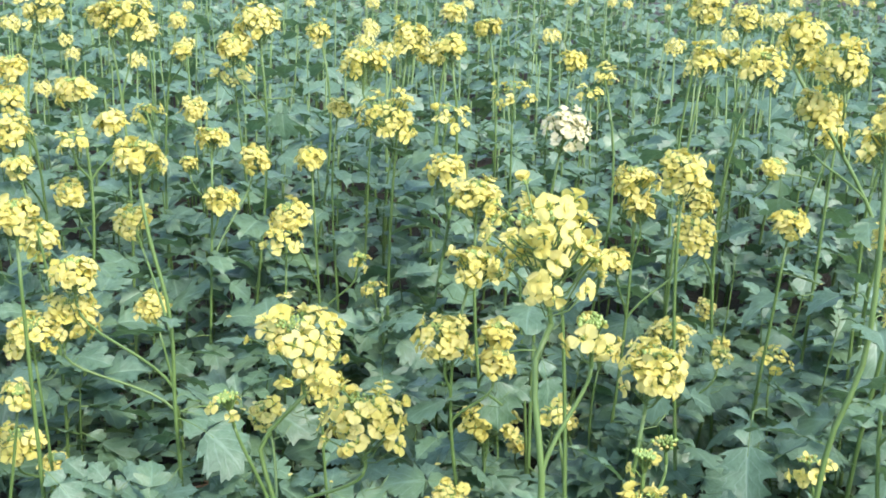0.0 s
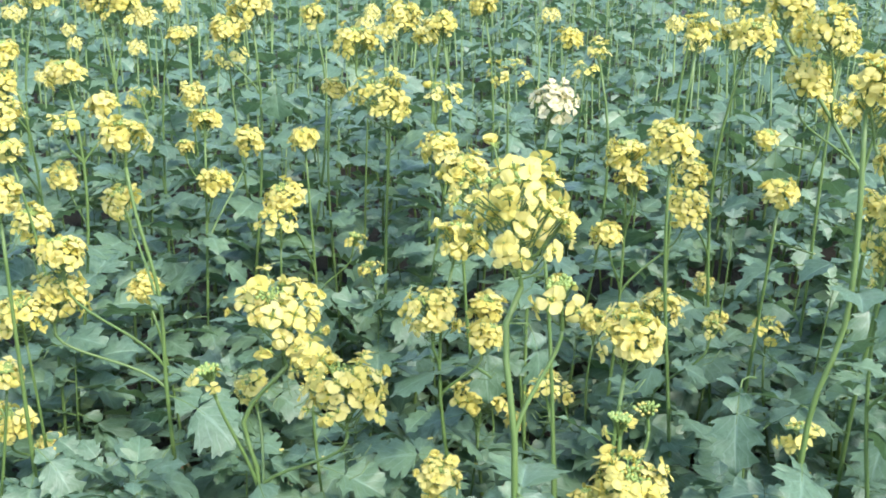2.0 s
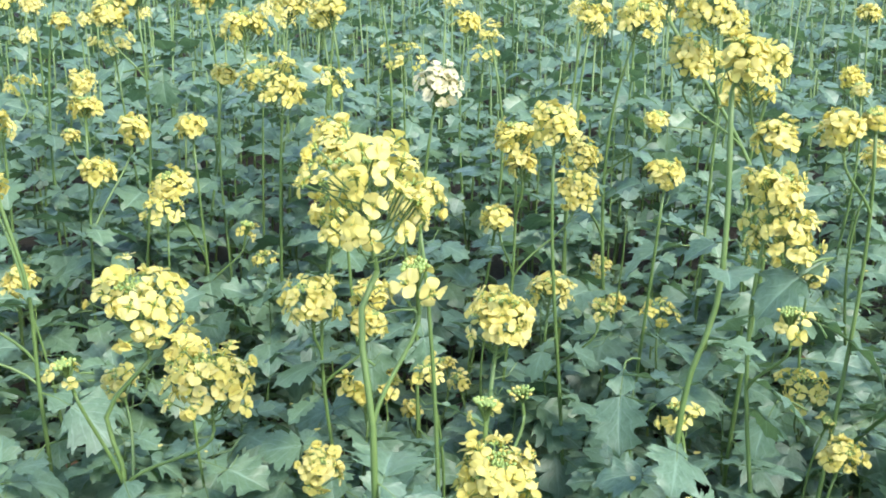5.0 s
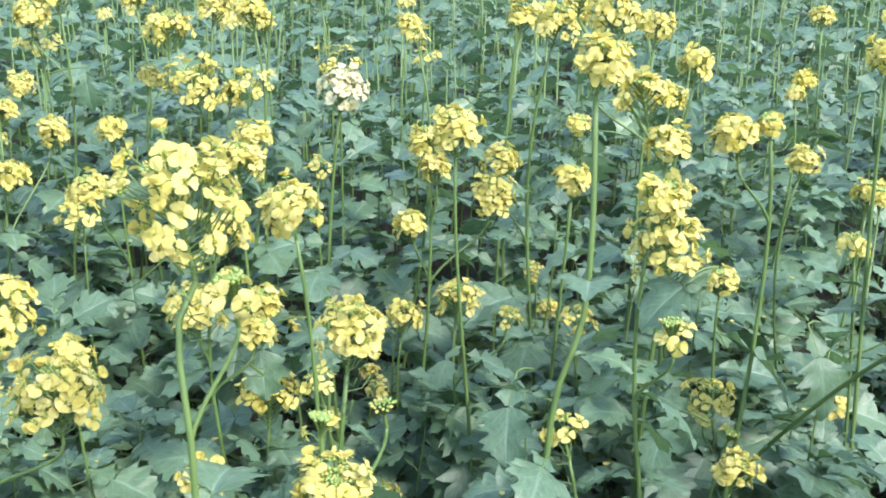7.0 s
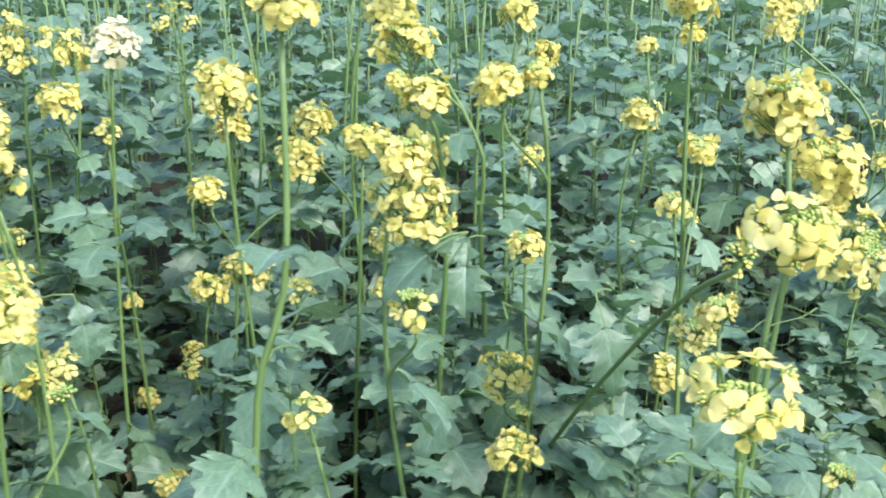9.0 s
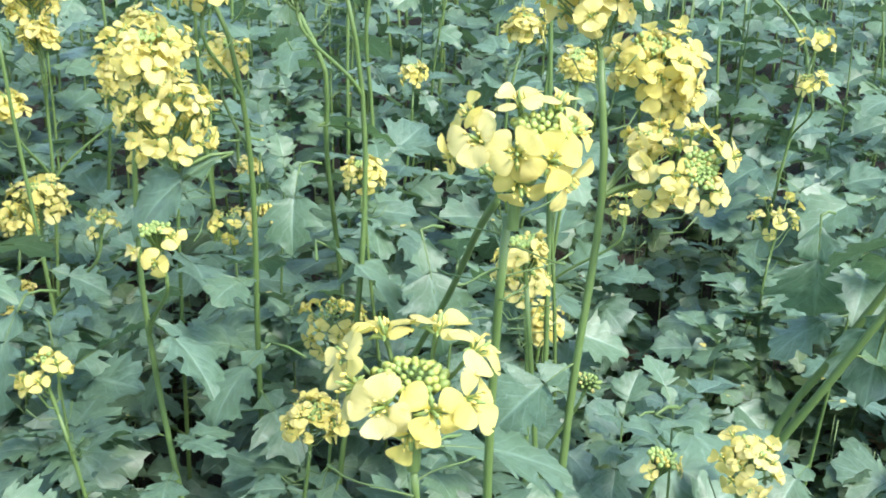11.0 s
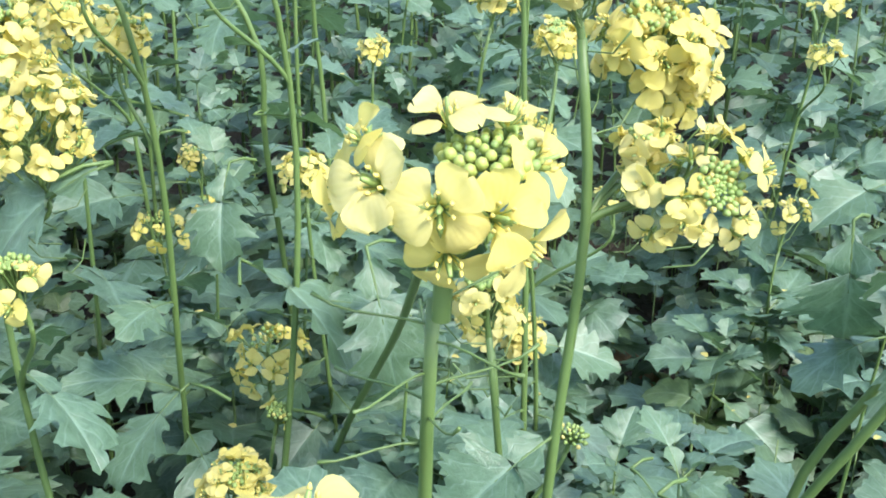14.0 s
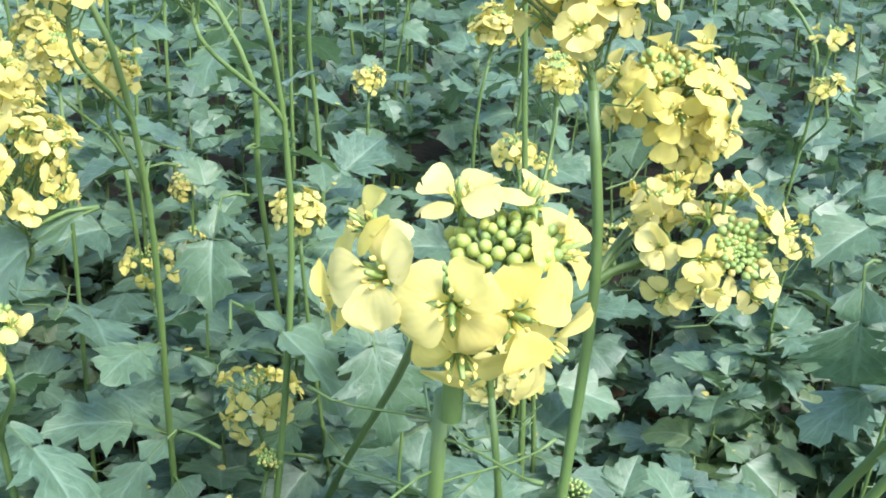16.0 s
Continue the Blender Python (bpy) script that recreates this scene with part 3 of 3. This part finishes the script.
plant(0.455, 0.926, [(0.478, 0.940, 0.266, 0.019, "bud")], "mustard plant topped with green buds and few open flowers")
plant(-0.199, 0.935, [(-0.236, 0.959, 0.526, 0.045, "full"), (-0.261, 1.016, 0.452, 0.041, "full"), (-0.285, 0.923, 0.432, 0.043, "full"), (-0.296, 0.940, 0.388, 0.049, "full")], "branched mustard plant with a cluster of yellow flower heads", via=((-0.204, 0.94, 0.224), (-0.209, 0.945, 0.305), (-0.212, 0.95, 0.388), (-0.23, 0.955, 0.463),))
plant(0.411, 1.018, [(0.387, 0.965, 0.559, 0.047, "full"), (0.402, 0.931, 0.527, 0.039, "full"), (0.406, 0.980, 0.475, 0.032, "full")], "branched mustard plant with a cluster of yellow flower heads", via=((0.415, 1, 0.259), (0.419, 0.98, 0.402), (0.411, 0.965, 0.491),))
plant(-0.337, 1.018, [(-0.350, 1.017, 0.205, 0.028, "full")], "short mustard plant with a small yellow head among leaves")
plant(0.056, 1.017, [(0.072, 1.020, 0.266, 0.055, "full")], "short mustard plant with a small yellow head among leaves")
plant(0.081, 1.015, [(0.051, 1.024, 0.487, 0.049, "full"), (0.075, 0.981, 0.372, 0.036, "full")], "mustard plant with two yellow flower heads on forked stems")
plant(0.208, 1.015, [(0.178, 1.024, 0.158, 0.033, "full")], "short mustard plant with a small yellow head among leaves")
plant(0.629, 1.031, [(0.620, 1.048, 0.582, 0.041, "full"), (0.654, 1.106, 0.439, 0.029, "full")], "mustard plant with two yellow flower heads on forked stems")
plant(0.267, 1.035, [(0.240, 1.050, 0.512, 0.049, "full")], "tall mustard plant with a single dense yellow flower head")
plant(0.505, 1.046, [(0.492, 1.055, 0.370, 0.033, "full"), (0.470, 0.984, 0.284, 0.047, "seed")], "mustard plant with two yellow flower heads on forked stems")
plant(0.276, 1.098, [(0.247, 1.079, 0.341, 0.045, "full"), (0.295, 1.064, 0.326, 0.032, "loose")], "mustard plant with two yellow flower heads on forked stems")
plant(0.336, 1.104, [(0.352, 1.084, 0.459, 0.037, "full")], "mustard plant with a single domed yellow flower head")
plant(-0.376, 1.107, [(-0.394, 1.088, 0.481, 0.033, "full"), (-0.399, 1.137, 0.396, 0.044, "full")], "mustard plant with two yellow flower heads on forked stems")
plant(0.652, 1.108, [(0.627, 1.089, 0.395, 0.035, "loose"), (0.647, 1.116, 0.377, 0.023, "loose")], "mustard plant with a sparse loose yellow flower head")
plant(-0.242, 1.109, [(-0.270, 1.096, 0.342, 0.036, "full")], "short mustard plant with a small yellow head among leaves")
plant(0.124, 1.106, [(0.135, 1.126, 0.533, 0.05, "white")], "mustard plant with a cream-white flower head on a green stem")
plant(0.657, 1.117, [(0.645, 1.135, 0.208, 0.038, "full")], "short mustard plant with a small yellow head among leaves")
plant(0.634, 1.161, [(0.663, 1.155, 0.430, 0.040, "full"), (0.705, 1.137, 0.316, 0.033, "loose")], "mustard plant with two yellow flower heads on forked stems")
plant(0.476, 1.188, [(0.365, 1.164, 0.628, 0.049, "full"), (0.383, 1.092, 0.613, 0.052, "full"), (0.376, 1.115, 0.565, 0.049, "full")], "branched mustard plant with a cluster of yellow flower heads", via=((0.468, 1.17, 0.232), (0.459, 1.15, 0.361), (0.457, 1.14, 0.439),))
plant(0.405, 1.188, [(0.376, 1.169, 0.285, 0.048, "loose")], "mustard plant with a sparse loose yellow flower head")
plant(0.193, 1.197, [(0.197, 1.179, 0.285, 0.040, "full"), (0.166, 1.210, 0.184, 0.034, "loose")], "mustard plant with two yellow flower heads on forked stems")
plant(-0.402, 1.194, [(-0.373, 1.197, 0.542, 0.042, "full"), (-0.339, 1.206, 0.507, 0.036, "full"), (-0.374, 1.183, 0.487, 0.035, "loose"), (-0.388, 1.212, 0.426, 0.037, "full")], "branched mustard plant with a cluster of yellow flower heads")
plant(0.122, 1.193, [(0.105, 1.200, 0.439, 0.031, "loose")], "mustard plant with a sparse loose yellow flower head")
plant(0.196, 1.192, [(0.219, 1.202, 0.468, 0.049, "full"), (0.224, 1.194, 0.442, 0.036, "full"), (0.288, 1.205, 0.412, 0.050, "full"), (0.200, 1.173, 0.387, 0.036, "full")], "branched mustard plant with a cluster of yellow flower heads")
plant(-0.438, 1.273, [(-0.461, 1.255, 0.555, 0.037, "full"), (-0.462, 1.245, 0.522, 0.037, "full"), (-0.445, 1.203, 0.493, 0.045, "full")], "branched mustard plant with a cluster of yellow flower heads")
plant(0.902, 1.276, [(0.883, 1.257, 0.254, 0.055, "loose")], "mustard plant with a sparse loose yellow flower head")
plant(0.504, 1.280, [(0.504, 1.262, 0.540, 0.041, "full")], "tall mustard plant with a single dense yellow flower head", via=((0.499, 1.28, 0.242), (0.494, 1.28, 0.365), (0.49, 1.27, 0.435),))
plant(0.663, 1.282, [(0.633, 1.262, 0.437, 0.040, "full")], "mustard plant with a single domed yellow flower head")
plant(0.359, 1.286, [(0.358, 1.275, 0.584, 0.052, "full"), (0.384, 1.282, 0.471, 0.032, "full"), (0.297, 1.253, 0.438, 0.044, "full")], "branched mustard plant with a cluster of yellow flower heads")
plant(0.130, 1.284, [(0.154, 1.282, 0.175, 0.023, "full"), (0.114, 1.236, 0.140, 0.022, "full")], "mustard plant with two yellow flower heads on forked stems")
plant(-0.178, 1.282, [(-0.165, 1.286, 0.358, 0.051, "loose")], "mustard plant with a sparse loose yellow flower head")
plant(-0.259, 1.301, [(-0.257, 1.316, 0.472, 0.041, "full"), (-0.218, 1.372, 0.438, 0.040, "full"), (-0.244, 1.298, 0.403, 0.042, "full")], "branched mustard plant with a cluster of yellow flower heads")
plant(0.910, 1.372, [(0.932, 1.352, 0.409, 0.037, "loose"), (0.926, 1.337, 0.369, 0.036, "loose")], "mustard plant with a sparse loose yellow flower head")
plant(0.461, 1.374, [(0.480, 1.364, 0.570, 0.044, "full")], "tall mustard plant with a single dense yellow flower head")
plant(-0.122, 1.371, [(-0.149, 1.373, 0.440, 0.041, "full"), (-0.166, 1.315, 0.383, 0.050, "full"), (-0.090, 1.377, 0.311, 0.037, "bud")], "branched mustard plant with a cluster of yellow flower heads")
plant(-0.014, 1.369, [(0.014, 1.387, 0.578, 0.042, "full"), (0.014, 1.369, 0.497, 0.057, "loose"), (0.014, 1.361, 0.436, 0.046, "full")], "branched mustard plant with a cluster of yellow flower heads")
plant(0.505, 1.370, [(0.535, 1.388, 0.366, 0.029, "full")], "mustard plant with a single domed yellow flower head")
plant(-0.372, 1.380, [(-0.402, 1.399, 0.603, 0.041, "full"), (-0.375, 1.398, 0.597, 0.064, "full"), (-0.358, 1.410, 0.480, 0.043, "loose")], "branched mustard plant with a cluster of yellow flower heads")
plant(0.079, 1.421, [(0.058, 1.418, 0.180, 0.028, "full")], "short mustard plant with a small yellow head among leaves")
plant(-0.048, 1.428, [(-0.075, 1.421, 0.259, 0.037, "loose")], "mustard plant with a sparse loose yellow flower head")
plant(0.182, 1.441, [(0.205, 1.427, 0.546, 0.040, "loose")], "mustard plant with a sparse loose yellow flower head")
plant(0.645, 1.450, [(0.671, 1.432, 0.483, 0.029, "full")], "mustard plant with a single domed yellow flower head")
plant(0.367, 1.453, [(0.360, 1.434, 0.250, 0.030, "full"), (0.373, 1.400, 0.213, 0.030, "full")], "mustard plant with two yellow flower heads on forked stems")
plant(-0.057, 1.462, [(-0.038, 1.454, 0.581, 0.051, "full"), (-0.093, 1.445, 0.550, 0.062, "full"), (-0.061, 1.417, 0.486, 0.074, "full")], "branched mustard plant with a cluster of yellow flower heads")
plant(-0.247, 1.458, [(-0.231, 1.467, 0.593, 0.060, "full"), (-0.258, 1.457, 0.562, 0.046, "full")], "mustard plant with two yellow flower heads on forked stems")
plant(0.310, 1.463, [(0.338, 1.483, 0.566, 0.047, "full")], "tall mustard plant with a single dense yellow flower head")
plant(-0.124, 1.483, [(-0.130, 1.495, 0.485, 0.035, "full")], "mustard plant with a single domed yellow flower head")
plant(0.915, 1.437, [(0.852, 1.504, 0.518, 0.044, "full"), (0.850, 1.491, 0.491, 0.043, "full")], "mustard plant with two yellow flower heads on forked stems", via=((0.92, 1.44, 0.063), (0.951, 1.46, 0.245), (0.969, 1.48, 0.378),))
plant(-0.245, 1.551, [(-0.275, 1.532, 0.513, 0.069, "loose"), (-0.333, 1.508, 0.399, 0.027, "full")], "mustard plant with a sparse loose yellow flower head")
plant(0.340, 1.552, [(0.353, 1.572, 0.624, 0.056, "full")], "tall mustard plant with a single dense yellow flower head")
plant(0.104, 1.584, [(0.100, 1.589, 0.493, 0.066, "loose")], "mustard plant with a sparse loose yellow flower head")
plant(-0.194, 1.605, [(-0.170, 1.598, 0.569, 0.039, "full")], "tall mustard plant with a single dense yellow flower head")
plant(-0.403, 1.640, [(-0.374, 1.630, 0.575, 0.028, "full"), (-0.366, 1.618, 0.534, 0.029, "full")], "mustard plant with two yellow flower heads on forked stems")
plant(-0.588, 1.637, [(-0.578, 1.656, 0.585, 0.065, "full")], "tall mustard plant with a single dense yellow flower head")
plant(-0.014, 1.642, [(0.014, 1.662, 0.597, 0.036, "full")], "tall mustard plant with a single dense yellow flower head")
plant(0.070, 1.725, [(0.064, 1.744, 0.571, 0.044, "full")], "tall mustard plant with a single dense yellow flower head")
plant(0.205, 1.777, [(0.222, 1.773, 0.470, 0.042, "loose")], "mustard plant with a sparse loose yellow flower head")
plant(0.442, 1.811, [(0.463, 1.825, 0.592, 0.053, "full")], "tall mustard plant with a single dense yellow flower head")


for n, (x, y, heads, label, leaves, via) in enumerate(plan):
    mustard(x, y, heads, y < 0.9, random.Random(101 + n), leaves, label, via=via)

# ---- single large leaves that stand out ----
def big_leaf(x, y, z, size, way, rise, roll=0.0, pick=0):
    """A leaf whose blade's middle is at (x, y, z), its tip pointing along way (degrees from +y to the left), on the nearest plant."""
    near_by = min((o for o in scene.objects if o.name.startswith("mustard_plant")), key=lambda o: (o.location.x - x) ** 2 + (o.location.y - y) ** 2)
    turn = Matrix.Rotation(radians(way), 4, "Z") @ Matrix.Rotation(radians(rise), 4, "X") @ Matrix.Rotation(radians(roll), 4, "Y")
    foot = Vector((x, y, z)) - turn.to_3x3() @ Vector((0, 0.58 * size, 0))
    if math.hypot(near_by.location.x - foot.x, near_by.location.y - foot.y) > 0.06:
        r = random.Random(pick + 900)
        near_by = mustard(foot.x + 0.015, foot.y + 0.015, [], True, r, 6, "young mustard plant with one large lobed leaf", max(0.1, foot.z + 0.03))
    home = near_by.location
    leaf = part("leaf", LEAVES[pick % len(LEAVES)], near_by, Matrix.Translation(foot - home) @ turn @ Matrix.Scale(size, 4))
    b = Build()
    a = foot - home
    root = Vector((0, 0, max(0.03, a.z - 0.2 * math.hypot(a.x, a.y))))
    tube(b, [root, root.lerp(a, 0.5) + Vector((0, 0, 0.002)), a], [0.0012, 0.001, 0.0009], STEM, 5)
    part("leaf_stalk", b.mesh("leaf_stalk"), leaf.parent)


big_leaf(0.345, 1.123, 0.379, 0.082, 95, 5, 10, 0)
big_leaf(0.274, 0.865, 0.317, 0.082, 160, -35, 15, 1)
big_leaf(0.386, 0.830, 0.442, 0.078, 110, -15, -15, 2)
big_leaf(0.508, 0.932, 0.349, 0.090, -115, -12, -20, 6)
big_leaf(0.496, 1.130, 0.388, 0.074, -100, 5, -30, 4)
big_leaf(0.540, 0.892, 0.345, 0.085, -165, -40, 0, 5)
big_leaf(0.784, 0.912, 0.340, 0.085, 170, -68, 10, 0)
big_leaf(0.567, 0.688, 0.370, 0.07, -80, -5, 0, 3)
big_leaf(0.68, 0.84, 0.276, 0.1, -170, 18, -10, 9)
big_leaf(0.664, 0.72, 0.355, 0.07, -150, 15, -15, 12)
big_leaf(0.950, 1.290, 0.263, 0.098, 120, 5, -10, 7)
big_leaf(-0.197, 1.447, 0.469, 0.057, 180, -75, 0, 8)
big_leaf(0.414, 1.346, 0.409, 0.074, 175, -70, 0, 9)
big_leaf(-0.091, 1.700, 0.540, 0.074, -80, 0, 10, 0)
big_leaf(0.075, 0.950, 0.326, 0.074, 185, -60, 0, 1)
big_leaf(0.130, 0.990, 0.319, 0.066, -140, -50, 10, 2)
big_leaf(0.017, 0.930, 0.330, 0.074, 110, -5, 10, 3)
big_leaf(-0.263, 1.057, 0.269, 0.090, 80, 5, 10, 4)
big_leaf(-0.180, 1.020, 0.262, 0.082, -100, 0, 10, 5)
big_leaf(0.378, 1.030, 0.409, 0.057, 100, 0, 0, 7)
big_leaf(0.437, 1.040, 0.350, 0.074, 170, -30, 10, 2)
big_leaf(0.405, 0.905, 0.282, 0.074, 140, -15, 10, 4)
big_leaf(0.389, 1.151, 0.400, 0.066, -90, 10, 0, 6)

def leaning_plant():
    """A plant pressed over to one side, its two thick stems side by side."""
    root = new("mustard_plant")
    root.matrix_basis = Matrix.Translation((0.70, 0.88, 0))
    tagged(root, "mustard plant leaning over with two thick green stems", "mustard plant", "mustard plants in the field")
    rng = random.Random(77)
    for low, mid, high in (((0.065, 0.01, 0.258), (0.081, 0.0, 0.298), (0.095, -0.01, 0.336)), ((0.047, -0.02, 0.248), (0.063, -0.03, 0.289), (0.078, -0.04, 0.328))):
        b = Build()
        low, mid, high = Vector(low), Vector(mid), Vector(high)
        top = high + (high - low) * 1.1
        path = glide([Vector((0, low.y * 0.5, 0)), low * 0.45, low, mid, high, top], 18)
        tube(b, path, [0.0036 - 0.00008 * i for i in range(18)], STEM, 8)
        part("stem", b.mesh("stem"), root)
        for k in range(3):
            part("leaf", LEAVES[k + 5], root, leaf_pose(mid.lerp(top, 0.35 + 0.3 * k), -1.4 + 1.1 * k, rng.uniform(-0.9, 0.1), rng.uniform(0.06, 0.085), rng.uniform(-0.3, 0.3)))
    for k in range(6):
        part("leaf", LEAVES[k], root, leaf_pose(Vector((0.004 * k, 0.002 * k, 0.05 + 0.026 * k)), k * 2.4, rng.uniform(0.0, 0.6), rng.uniform(0.07, 0.1), rng.uniform(-0.3, 0.3)))


leaning_plant()

# ---- leafy plants that fill the rows ----
rng = random.Random(23)
for i in range(16):
    for j in range(11):
        x, y = -0.66 + 0.12 * i + rng.uniform(-0.05, 0.05), 0.62 + 0.11 * j + rng.uniform(-0.045, 0.045)
        if ((i + j) % 2 or (x > 0.55 and rng.random() < 0.35)) and y < 1.78:
            tall = rng.uniform(0.24, 0.4) if x < 0.6 or y > 1.35 else rng.uniform(0.14, 0.25)
            if y < 0.75:
                tall *= 0.75
            if 0.6 < x < 0.95 and y < 1.2 and (i + j) % 3 == 1:
                continue
            mustard(x, y, [], y < 0.9, rng, 17, "young mustard plant with grey-green lobed leaves and no flowers", tall)

# ---- rows farther off ----
rng = random.Random(31)
MODELS = []
for k in range(7):
    top = rng.uniform(0.42, 0.54)
    heads = []
    for n in range((1, 0, 1, 0, 0, 0, 0)[k]):
        heads.append((rng.uniform(-0.05, 0.05), rng.uniform(-0.05, 0.05), top - 0.09 * n, rng.uniform(0.034, 0.05), ("full", "loose")[n]))
    MODELS.append(mustard(0, 0, heads, False, rng, 11, "" if heads else "young mustard plant with grey-green lobed leaves and no flowers", rng.uniform(0.36, 0.46), True))
near, far = [], []
for i in range(60):
    for j in range(34):
        x, y = -2.4 + 0.1 * i + rng.uniform(-0.045, 0.045), 1.76 + 0.105 * j + 0.0018 * j * j + rng.uniform(-0.05, 0.05)
        if abs(x - 0.3) < 0.3 + 0.5 * y:
            (near if y < 1.98 else far).append((x, y))
for n, (x, y) in enumerate(near):
    m = Matrix.Translation((x, y, 0)) @ Matrix.Rotation(rng.uniform(0, 6.3), 4, "Z")
    if n < len(MODELS):
        MODELS[n].matrix_basis = m
    else:
        copy_thing(rng.choice(MODELS), m)


def distant_and_unseen_crop(spots, rng):
    """Plants past counting, as one mesh; those beside and behind the path are unseen, added to block side light,
    thinner, and low round it.
    """
    small = [lobed_leaf(rng, 3, 2, LEAF, False) for _ in range(5)]

    def one(flowers, leaves, stock):
        b = Build()
        top = rng.uniform(0.44, 0.58) if flowers else rng.uniform(0.36, 0.44)
        tube(b, [(0, 0, 0), (rng.uniform(-0.02, 0.02), rng.uniform(-0.02, 0.02), top * 0.5), (0, 0, top)], [0.003, 0.0025, 0.0016], STEM, 4)
        for i in range(leaves):
            t = (i + 0.5) / leaves
            at = Vector((0, 0, 0.06 + t * 0.34))
            b.merge(rng.choice(stock), leaf_pose(at, i * 2.4 + rng.uniform(-0.4, 0.4), rng.uniform(-0.3, 0.9), (0.115 - 0.05 * t) * rng.uniform(0.75, 1.1), rng.uniform(-0.6, 0.6)))
        for i in range(16 if flowers else 0):
            tilt, a = radians(115 - 80 * i / 16), i * 2.4
            way = Vector((math.sin(tilt) * math.cos(a), math.sin(tilt) * math.sin(a), math.cos(tilt)))
            b.merge(rng.choice(LOW_FLOWERS), Matrix.Translation(Vector((0, 0, top)) + way * rng.uniform(0.011, 0.019)) @ turn_to(way + Vector((0, 0, 0.3))))
        return b

    seen = [one(k in (1, 4), 9, LOW_LEAVES) for k in range(10)]
    unseen = [one(k == 2, 7, small) for k in range(9)]
    whole = Build()

    def put(x, y, stock, size):
        whole.merge(rng.choice(stock), Matrix.Translation((x, y, 0)) @ Matrix.Rotation(rng.uniform(0, 6.3), 4, "Z") @ Matrix.Scale(size, 4))

    for x, y in spots:
        put(x, y, seen, rng.uniform(0.85, 1.08))
    # Crop out of view, added to keep side light off the near plants.
    for k in range(52 * 46):
        x, y = -4.9 + 0.2 * (k % 52) + rng.uniform(-0.08, 0.08), -3.4 + 0.2 * (k // 52) + rng.uniform(-0.08, 0.08)
        inside = y > 0.42 and abs(x - 0.3) < (0.45 if y < 1.5 else 0.35) + 0.5 * y
        if inside and y < 5.8:
            continue
        if -0.4 <= y <= 0.42 and -0.55 < x < 1.15:
            put(x, y, unseen[:2], 0.8)
        else:
            put(x, y, unseen, rng.uniform(0.85, 1.08))
    return tagged(new("distant_mustard_crop", whole.mesh("distant_mustard_crop")), "distant rows of yellow flowering mustard plants, and unseen ones round the camera that block light", "mustard crop", kind="stuff")


distant_and_unseen_crop(far, rng)


# ---- low weeds and dry leaves on the soil ----
def weeds(rng):
    stock = [lobed_leaf(rng, 6, 2, WEED, False, 0.34, 0.8) for _ in range(6)] + LEAF_LOW_GREEN
    whole = Build()
    for _ in range(2100):
        x, y = rng.uniform(-0.7, 1.35), rng.uniform(0.55, 1.9)
        if x < 0.5 and rng.random() < 0.3:
            continue
        high = rng.uniform(0.02, 0.17)
        for k in range(rng.choice((3, 4, 5))):
            at = Vector((x + rng.uniform(-0.01, 0.01), y + rng.uniform(-0.01, 0.01), high * (0.3 + 0.14 * k)))
            whole.merge(rng.choice(stock), leaf_pose(at, k * 2.4 + x * 40, rng.uniform(0.0, 0.9), rng.uniform(0.026, 0.055), rng.uniform(-0.5, 0.5)))
        tube(whole, [(x, y, -0.01), (x, y, high * 0.7)], [0.001, 0.0007], STEM, 4)
    tagged(new("weeds", whole.mesh("weeds")), "low green weeds spread over the soil between stems", "weeds", kind="stuff")


weeds(random.Random(41))
rng = random.Random(43)
DRY_LEAVES = [lobed_leaf(rng, 9, 4, DRY, True, 0.42, 0.4).mesh("dry_leaf") for _ in range(4)]
for k in range(46):
    x, y = (rng.uniform(-0.42, 0.2), rng.uniform(0.85, 1.5)) if k < 34 else (rng.uniform(0.6, 1.1), rng.uniform(1.0, 1.7))
    ob = new("dry_leaf", rng.choice(DRY_LEAVES))
    ob.matrix_basis = leaf_pose(Vector((x, y, rng.uniform(0.012, 0.03))), rng.uniform(0, 6.3), rng.uniform(-0.1, 0.5), rng.uniform(0.045, 0.08), rng.uniform(-0.6, 0.6))
    tagged(ob, "curled brown dry leaf lying on the dark soil", "dry leaf", "dry leaves on the soil")


# ---- petals fallen on the leaves ----
def fallen_petals(rng):
    b = Build()
    leaves = [o for o in scene.objects if o.name.startswith("leaf") and o.parent and 0.7 < o.parent.location.y < 1.4]
    for _ in range(150):
        o = rng.choice(leaves)
        v = rng.choice(o.data.vertices)
        at = o.parent.matrix_basis @ o.matrix_basis @ v.co
        turn = Matrix.Rotation(rng.uniform(0, 6.3), 3, "Z")
        size = rng.uniform(0.004, 0.008)
        verts = [turn @ Vector((x * size, y * size, 0.0012 + 0.25 * size * x * x)) + at for x, y in ((-0.15, -0.5), (0.15, -0.5), (0.4, 0.1), (0.3, 0.45), (0, 0.55), (-0.3, 0.45), (-0.4, 0.1))]
        b.add(verts, [tuple(range(7))], PETAL, [(0.5, 0.7)] * 7)
    tagged(new("fallen_petals", b.mesh("fallen_petals")), "yellow petals fallen on the mustard leaves", "petals", kind="stuff")


fallen_petals(random.Random(57))
